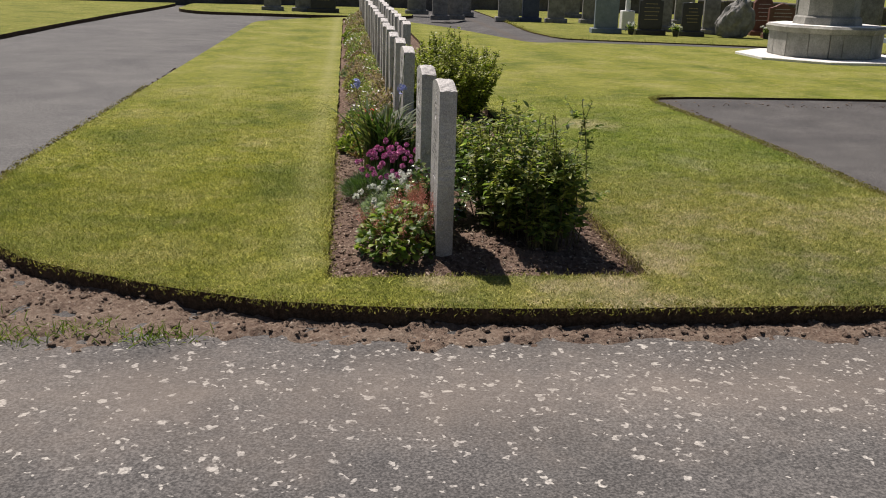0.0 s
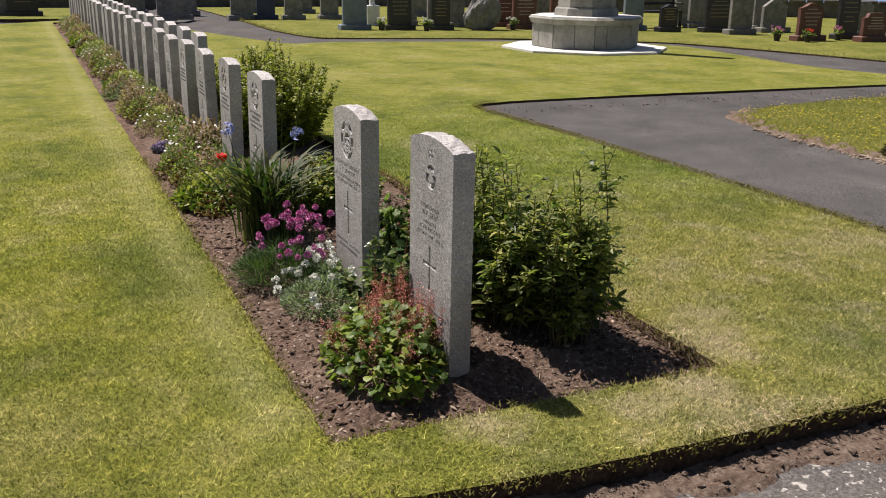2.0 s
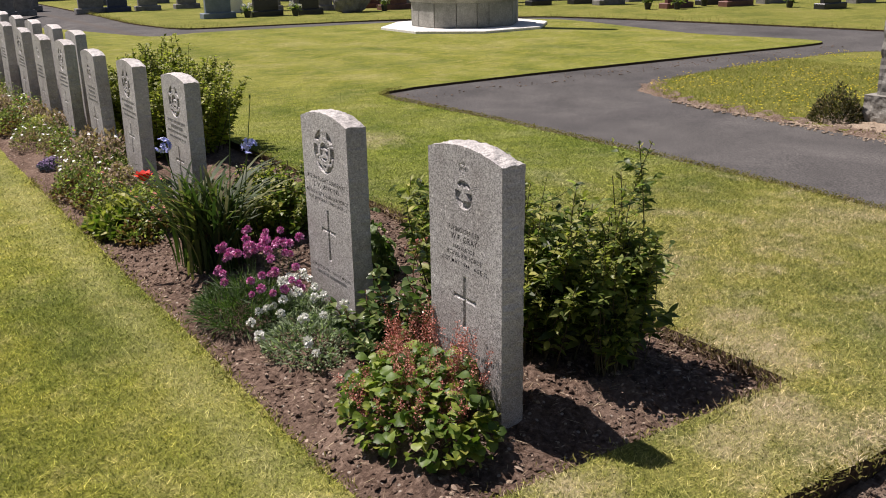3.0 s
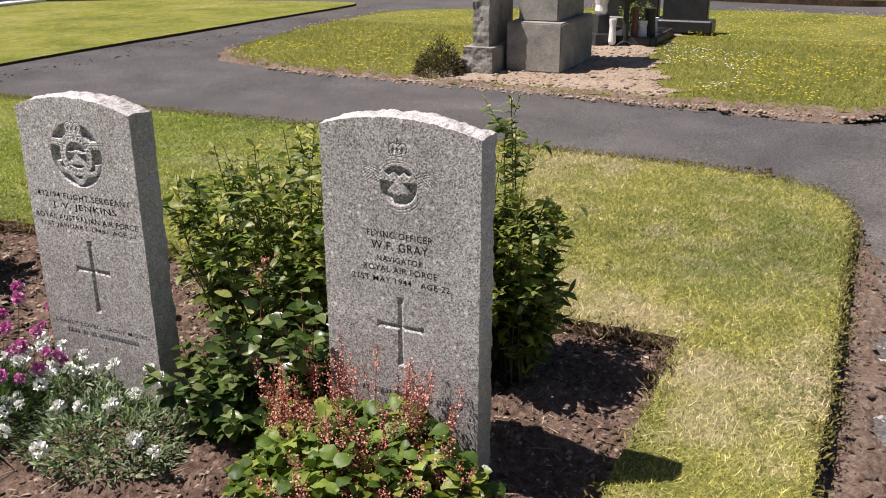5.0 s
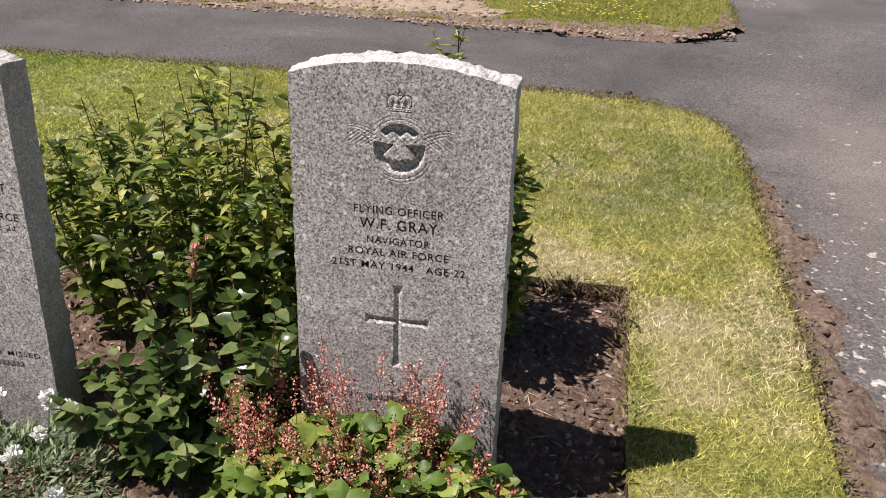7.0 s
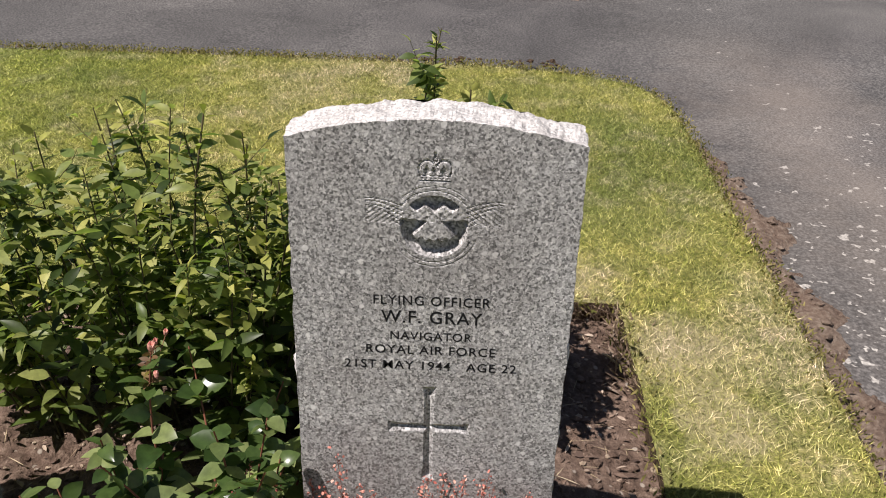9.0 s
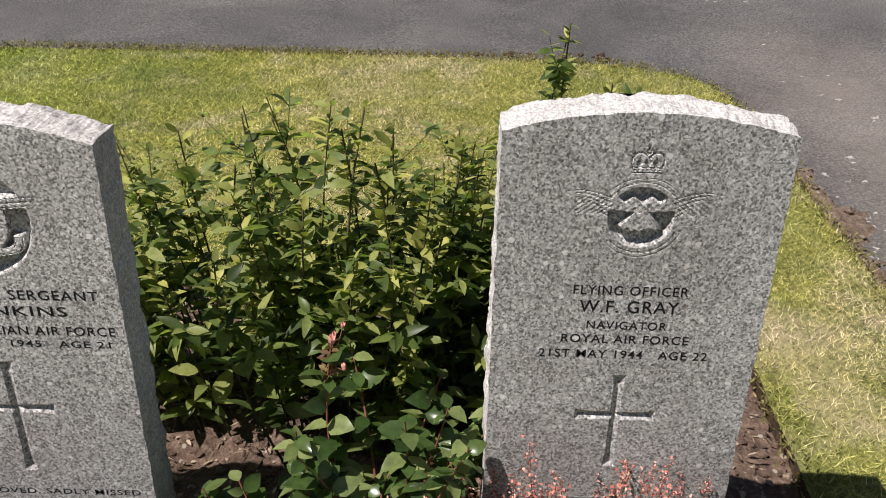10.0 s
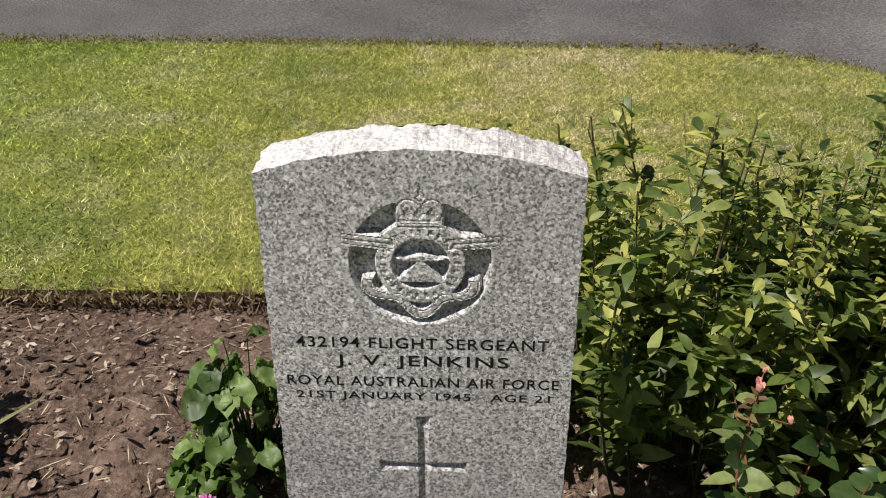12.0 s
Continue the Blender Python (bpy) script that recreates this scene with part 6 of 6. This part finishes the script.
# ---- graves beside the drive ----
def block_of(name, sx, sy, sz, at, mat, parent, label="", rough=0.0, seed=1, cuts=0):
    bm = bmesh.new()
    bmesh.ops.create_cube(bm, size=1, matrix=Matrix.Diagonal((sx, sy, sz, 1)))
    if cuts:
        bmesh.ops.subdivide_edges(bm, edges=bm.edges[:], cuts=cuts, use_grid_fill=True)
        for v in bm.verts:
            if v.co.x < -sx / 2 + 0.001 or v.co.z > sz / 2 - 0.001:
                v.co += Vector((-1, 0.3 * noise.noise(v.co * 40), 0.2)) * rough * (0.5 + noise.fractal(v.co * 11 + Vector((seed, 0, 0)), 0.8, 2.0, 3))
    else:
        bmesh.ops.bevel(bm, geom=bm.edges[:], offset=0.012, segments=2, affect="EDGES")
    b = part(name, bm, mat, parent, label)
    b.matrix_basis = pose(*at)
    return b


SIDE_A = root("gravestone", (6.62, 6.72, -0.05), "grey gravestone with a rough-hewn edge beside the drive", "gravestone", "graves beside the drive")
block_of("base", 0.72, 0.27, 0.22, (0.06, 0, 0.10), M_GRAVE, SIDE_A, "", 0.012, 2, 16)
block_of("tablet", 0.56, 0.15, 0.66, (0.06, 0, 0.535), M_GRAVE, SIDE_A, "slab with a rough-hewn edge", 0.014, 5, 20)
SIDE_B = root("monument_grave", (7.05, 6.28, -0.05), "stepped grey stone grave monument beside the drive", "gravestone", "graves beside the drive")
block_of("plinth", 0.95, 0.50, 0.42, (-0.02, 0.02, 0.20), M_GRAVE, SIDE_B)
block_of("die", 0.76, 0.36, 0.36, (0, 0.02, 0.588), M_GRAVE, SIDE_B)
block_of("upper_die", 0.62, 0.28, 0.7, (0, 0.02, 1.115), M_GRAVE, SIDE_B)
cushion("bush", (6.24, 7.04, -0.07), (0.25, 0.23), 0.36, 3600, (0.02, 0.04), M_HEATH, "small dense dark bush beside the drive", "shrub", 91, narrow=0.35)


# weeds on the verge, yellow flowers in the side lawn
def tufts(name, places, each, height, mat, label, z):
    P = np.concatenate([np.column_stack([rng.normal(x, r, each), rng.normal(y, r * 0.5, each), np.full(each, z)]) for x, y, r in places])
    n = len(P)
    D = np.column_stack([rng.normal(0, 0.8, (n, 2)), np.ones(n)])
    V, F = leaf_verts(P, D, np.column_stack([rng.normal(0, 1, (n, 2)), np.full(n, 0.2)]), rng.uniform(*height, n), 0.006, 0.1, 0.4)
    ob = new(name, mesh_np(name, V, F))
    ob.data.materials.append(mat)
    return tagged(ob, label, "grass", kind="stuff")


tufts("verge_weeds", [(-1.25, 3.55, 0.12), (-0.95, 3.62, 0.10), (-0.62, 3.52, 0.09), (-1.6, 3.7, 0.15), (-1.9, 4.3, 0.2)], 130, (0.02, 0.07), M_TUFTG, "thin green weeds growing on the soil verge", -0.115)


def field_flowers(name, box, count, size, mat, label, outline):
    X, Y = rng.uniform(box[0], box[2], count), rng.uniform(box[1], box[3], count)
    clump = np.array([noise.noise((x * 1.1, y * 1.1, 3.3)) for x, y in zip(X, Y)])
    ok = inside(outline, X, Y) & (clump > -0.25) & ~((Y > 4.9 + 0.30 * np.clip(X - 5.95, 0, 2.2)) & (Y < 7.25 - 0.6 * np.clip(X - 7.6, 0, 2))) & (X > 6.0)
    P = np.column_stack([X[ok], Y[ok], rng.uniform(-0.045, -0.015, ok.sum())])
    pts = []
    for k in range(6):
        a = k * math.pi / 3
        pts.append(leaf_verts(P, np.tile([math.cos(a), math.sin(a), 0.8], (len(P), 1)), np.tile([0, 0, 1.0], (len(P), 1)), size, size * 0.9, 0.2, 0.1))
    V, F = join(pts)
    ob = new(name, mesh_np(name, V, F))
    ob.data.materials.append(mat)
    return tagged(ob, label, "flowers", kind="stuff")


M_YELLOW = leaf_material("yellow_petal", (0.60, 0.45, 0.02), (0.75, 0.60, 0.03), (0.85, 0.75, 0.10), gloss=0.8, through_light=0.06)
field_flowers("yellow_flowers", (5.6, 3.4, 12.5, 10), 5200, 0.0120, M_YELLOW, "small yellow flowers scattered in the rough side lawn", side_line)
field_flowers("white_flowers", (6.2, 4.6, 8.5, 5.8), 420, 0.011, M_WHITE, "small white flowers in the rough side lawn", side_line)
blades("grass", (5.5, 3.2, 9.5, 10.2), 2200, (0.012, 0.04), 0.004, M_ROUGHBLADE, side_line, "rough uncut grass of the side lawn", base=-0.068,
       skip=lambda X, Y: ~((Y > 4.97 + 0.30 * np.clip(X - 5.95, 0, 2.2)) & (Y < 7.25 - 0.6 * np.clip(X - 7.6, 0, 2))) & (X > 5.92 + 0.05 * np.sin(Y * 7)))


# ---- keepsakes on the grave beside the drive ----
def lathe(name, profile, at, mat, label, category, sides=14, group="grave keepsakes"):
    bm = bmesh.new()
    rings = [[bm.verts.new((r * math.cos(2 * math.pi * i / sides), r * math.sin(2 * math.pi * i / sides), z)) for i in range(sides)] for r, z in profile]
    for a, b in zip(rings, rings[1:]):
        for i in range(sides):
            bm.faces.new((a[i], a[(i + 1) % sides], b[(i + 1) % sides], b[i]))
    bm.faces.new(rings[-1])
    bm.faces.new(rings[0][::-1])
    ob = part(name, bm, mat)
    ob.matrix_basis = pose(*at)
    return tagged(ob, label, category, group)


KERB = root("grave_kerb", (9.0, 6.0, -0.05), "low dark stone kerb round the small grave", "kerb")
for sx, sy, px_, py_ in ((0.9, 0.06, 0, -0.3), (0.9, 0.06, 0, 0.3), (0.06, 0.54, -0.42, 0), (0.06, 0.54, 0.42, 0)):
    block_of("kerbstone", sx, sy, 0.09, (px_, py_, 0.03), M_METAL, KERB)
block_of("chippings", 0.78, 0.54, 0.05, (0, 0, 0.02), M_METAL, KERB, "dark stone chippings")
lathe("white_statue", [(0.045, 0.0), (0.065, 0.04), (0.06, 0.10), (0.085, 0.19), (0.07, 0.23), (0.035, 0.245), (0.05, 0.28), (0.045, 0.32), (0.015, 0.34)], (8.50, 6.25, 0.24), M_MARBLE, "small white stone figure on the grave kerb", "statue")
lathe("plinth_block", [(0.17, 0.0), (0.16, 0.10), (0.10, 0.11), (0.09, 0.29)], (8.50, 6.25, -0.05), M_METAL, "dark block under the small white figure", "block", 4)
lathe("bird_table", [(0.09, 0.0), (0.03, 0.03), (0.03, 0.40), (0.16, 0.46), (0.17, 0.50), (0.10, 0.56)], (8.56, 6.0, -0.05), M_METAL, "dark metal bird bath with a pale bowl", "bird bath")
lathe("bowl", [(0.05, 0.0), (0.18, 0.02), (0.16, 0.06), (0.06, 0.09)], (8.56, 6.0, 0.51), M_MARBLE, "pale domed bowl on the bird bath", "bowl")
for x, y, r, h, m_, l_ in ((8.42, 6.10, 0.04, 0.26, M_MARBLE, "white flower vase on the grave"), (9.25, 5.88, 0.07, 0.20, M_MARBLE, "white flower vase on the grave"), (8.72, 5.86, 0.05, 0.22, M_MARBLE, "white flower vase on the grave"), (8.66, 5.93, 0.04, 0.36, M_BROWN, "slim reddish lantern on the grave"), (8.85, 5.82, 0.07, 0.34, M_METAL, "dark metal lantern on the grave")):
    lathe("vase" if "vase" in l_ else "lantern", [(r * 0.7, 0.0), (r, 0.03), (r * 0.8, h * 0.7), (r, h)], (x, y, -0.05), m_, l_, "vase" if "vase" in l_ else "lantern")
gravestone(9.75, 5.62, 0.5, 0.55, "round", M_BLACK, "dark polished gravestone behind the keepsakes", -90)
gravestone(9.9, 6.3, 0.7, 1.0, "ogee", M_BLACK, "dark polished gravestone behind the keepsakes", -90)
shrub("potted_shrub", (9.15, 6.05, 0.0), (0.05, 0.05), (0.2, 0.2), (0.3, 0.5), 26, 22, (0.03, 0.05), 95, "small green shrub growing on the grave", 0.4, 0.5)


# dry stalks lying on the soil
n = 1300
X, Y = rng.uniform(BED[0] + 0.03, BED[2] - 0.03, n), rng.uniform(BED[1] + 0.03, 7.5, n)
P = np.column_stack([X, Y, [bed_height(x, y) + 0.006 for x, y in zip(X, Y)]])
a = rng.uniform(0, 2 * math.pi, n)
V, F = leaf_verts(P, np.column_stack([np.cos(a), np.sin(a), rng.normal(0, 0.12, n)]), np.tile([0, 0, 1.0], (n, 1)), rng.uniform(0.015, 0.08, n), 0.0026, 0.2, 0.05)
straw = new("dry_stalks", mesh_np("dry_stalks", V, F))
straw.data.materials.append(leaf_material("dry_straw", (0.20, 0.14, 0.09), (0.34, 0.26, 0.17), (0.50, 0.42, 0.30), gloss=0.9, through_light=0.1))
tagged(straw, "dry straw-coloured stalks lying on the soil", "litter", kind="stuff")


# bark and leaf litter on the soil
n = 5200
X, Y = rng.uniform(BED[0] + 0.02, BED[2] - 0.02, n), rng.uniform(BED[1] + 0.02, 7.3, n)
P = np.column_stack([X, Y, [bed_height(x, y) + 0.004 for x, y in zip(X, Y)]])
L = 0.008 + 0.026 * rng.uniform(0, 1, n) ** 2
V, F = leaf_verts(P, np.column_stack([rng.normal(0, 1, (n, 2)), rng.normal(0.1, 0.3, n)]), np.column_stack([rng.normal(0, 0.5, (n, 2)), np.ones(n)]), L, L * rng.uniform(0.25, 0.6, n), 0.4, 0.15)
bark = new("bark_litter", mesh_np("bark_litter", V, F))
bark.data.materials.append(leaf_material("bark_chip", (0.045, 0.027, 0.020), (0.14, 0.092, 0.07), (0.42, 0.33, 0.26), gloss=0.9, through_light=0.0))
tagged(bark, "brown bark chips and dead leaves lying on the soil", "litter", kind="stuff")


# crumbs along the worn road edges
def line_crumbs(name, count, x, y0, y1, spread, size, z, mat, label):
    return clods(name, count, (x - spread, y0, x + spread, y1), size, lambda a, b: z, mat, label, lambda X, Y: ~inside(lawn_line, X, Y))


clods("edge_crumbs", 700, (3.7, 10.3, 11.2, 10.95), (0.003, 0.013), lambda a, b: Z_ROAD + 0.062, M_VERGE, "brown crumbs of soil along the drive's cut lawn edge", lambda X, Y: ~inside(lawn_line, X, Y))
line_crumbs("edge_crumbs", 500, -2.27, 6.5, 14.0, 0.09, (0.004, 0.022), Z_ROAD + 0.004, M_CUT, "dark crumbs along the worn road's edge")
line_crumbs("edge_crumbs", 1300, 3.99, 4.0, 10.8, 0.14, (0.003, 0.018), Z_ROAD + 0.036, M_CUT, "dark crumbs along the drive's edge")
clods("bank_crumbs", 2200, (5.56, 3.3, 5.98, 9.0), (0.004, 0.022), lambda a, b: Z_ROAD + 0.036, M_RUBBLE, "pale crumbs of dry earth along the drive's far edge", lambda X, Y: ~inside(side_line, X, Y) & (bank_span(X, Y) < 0.16))
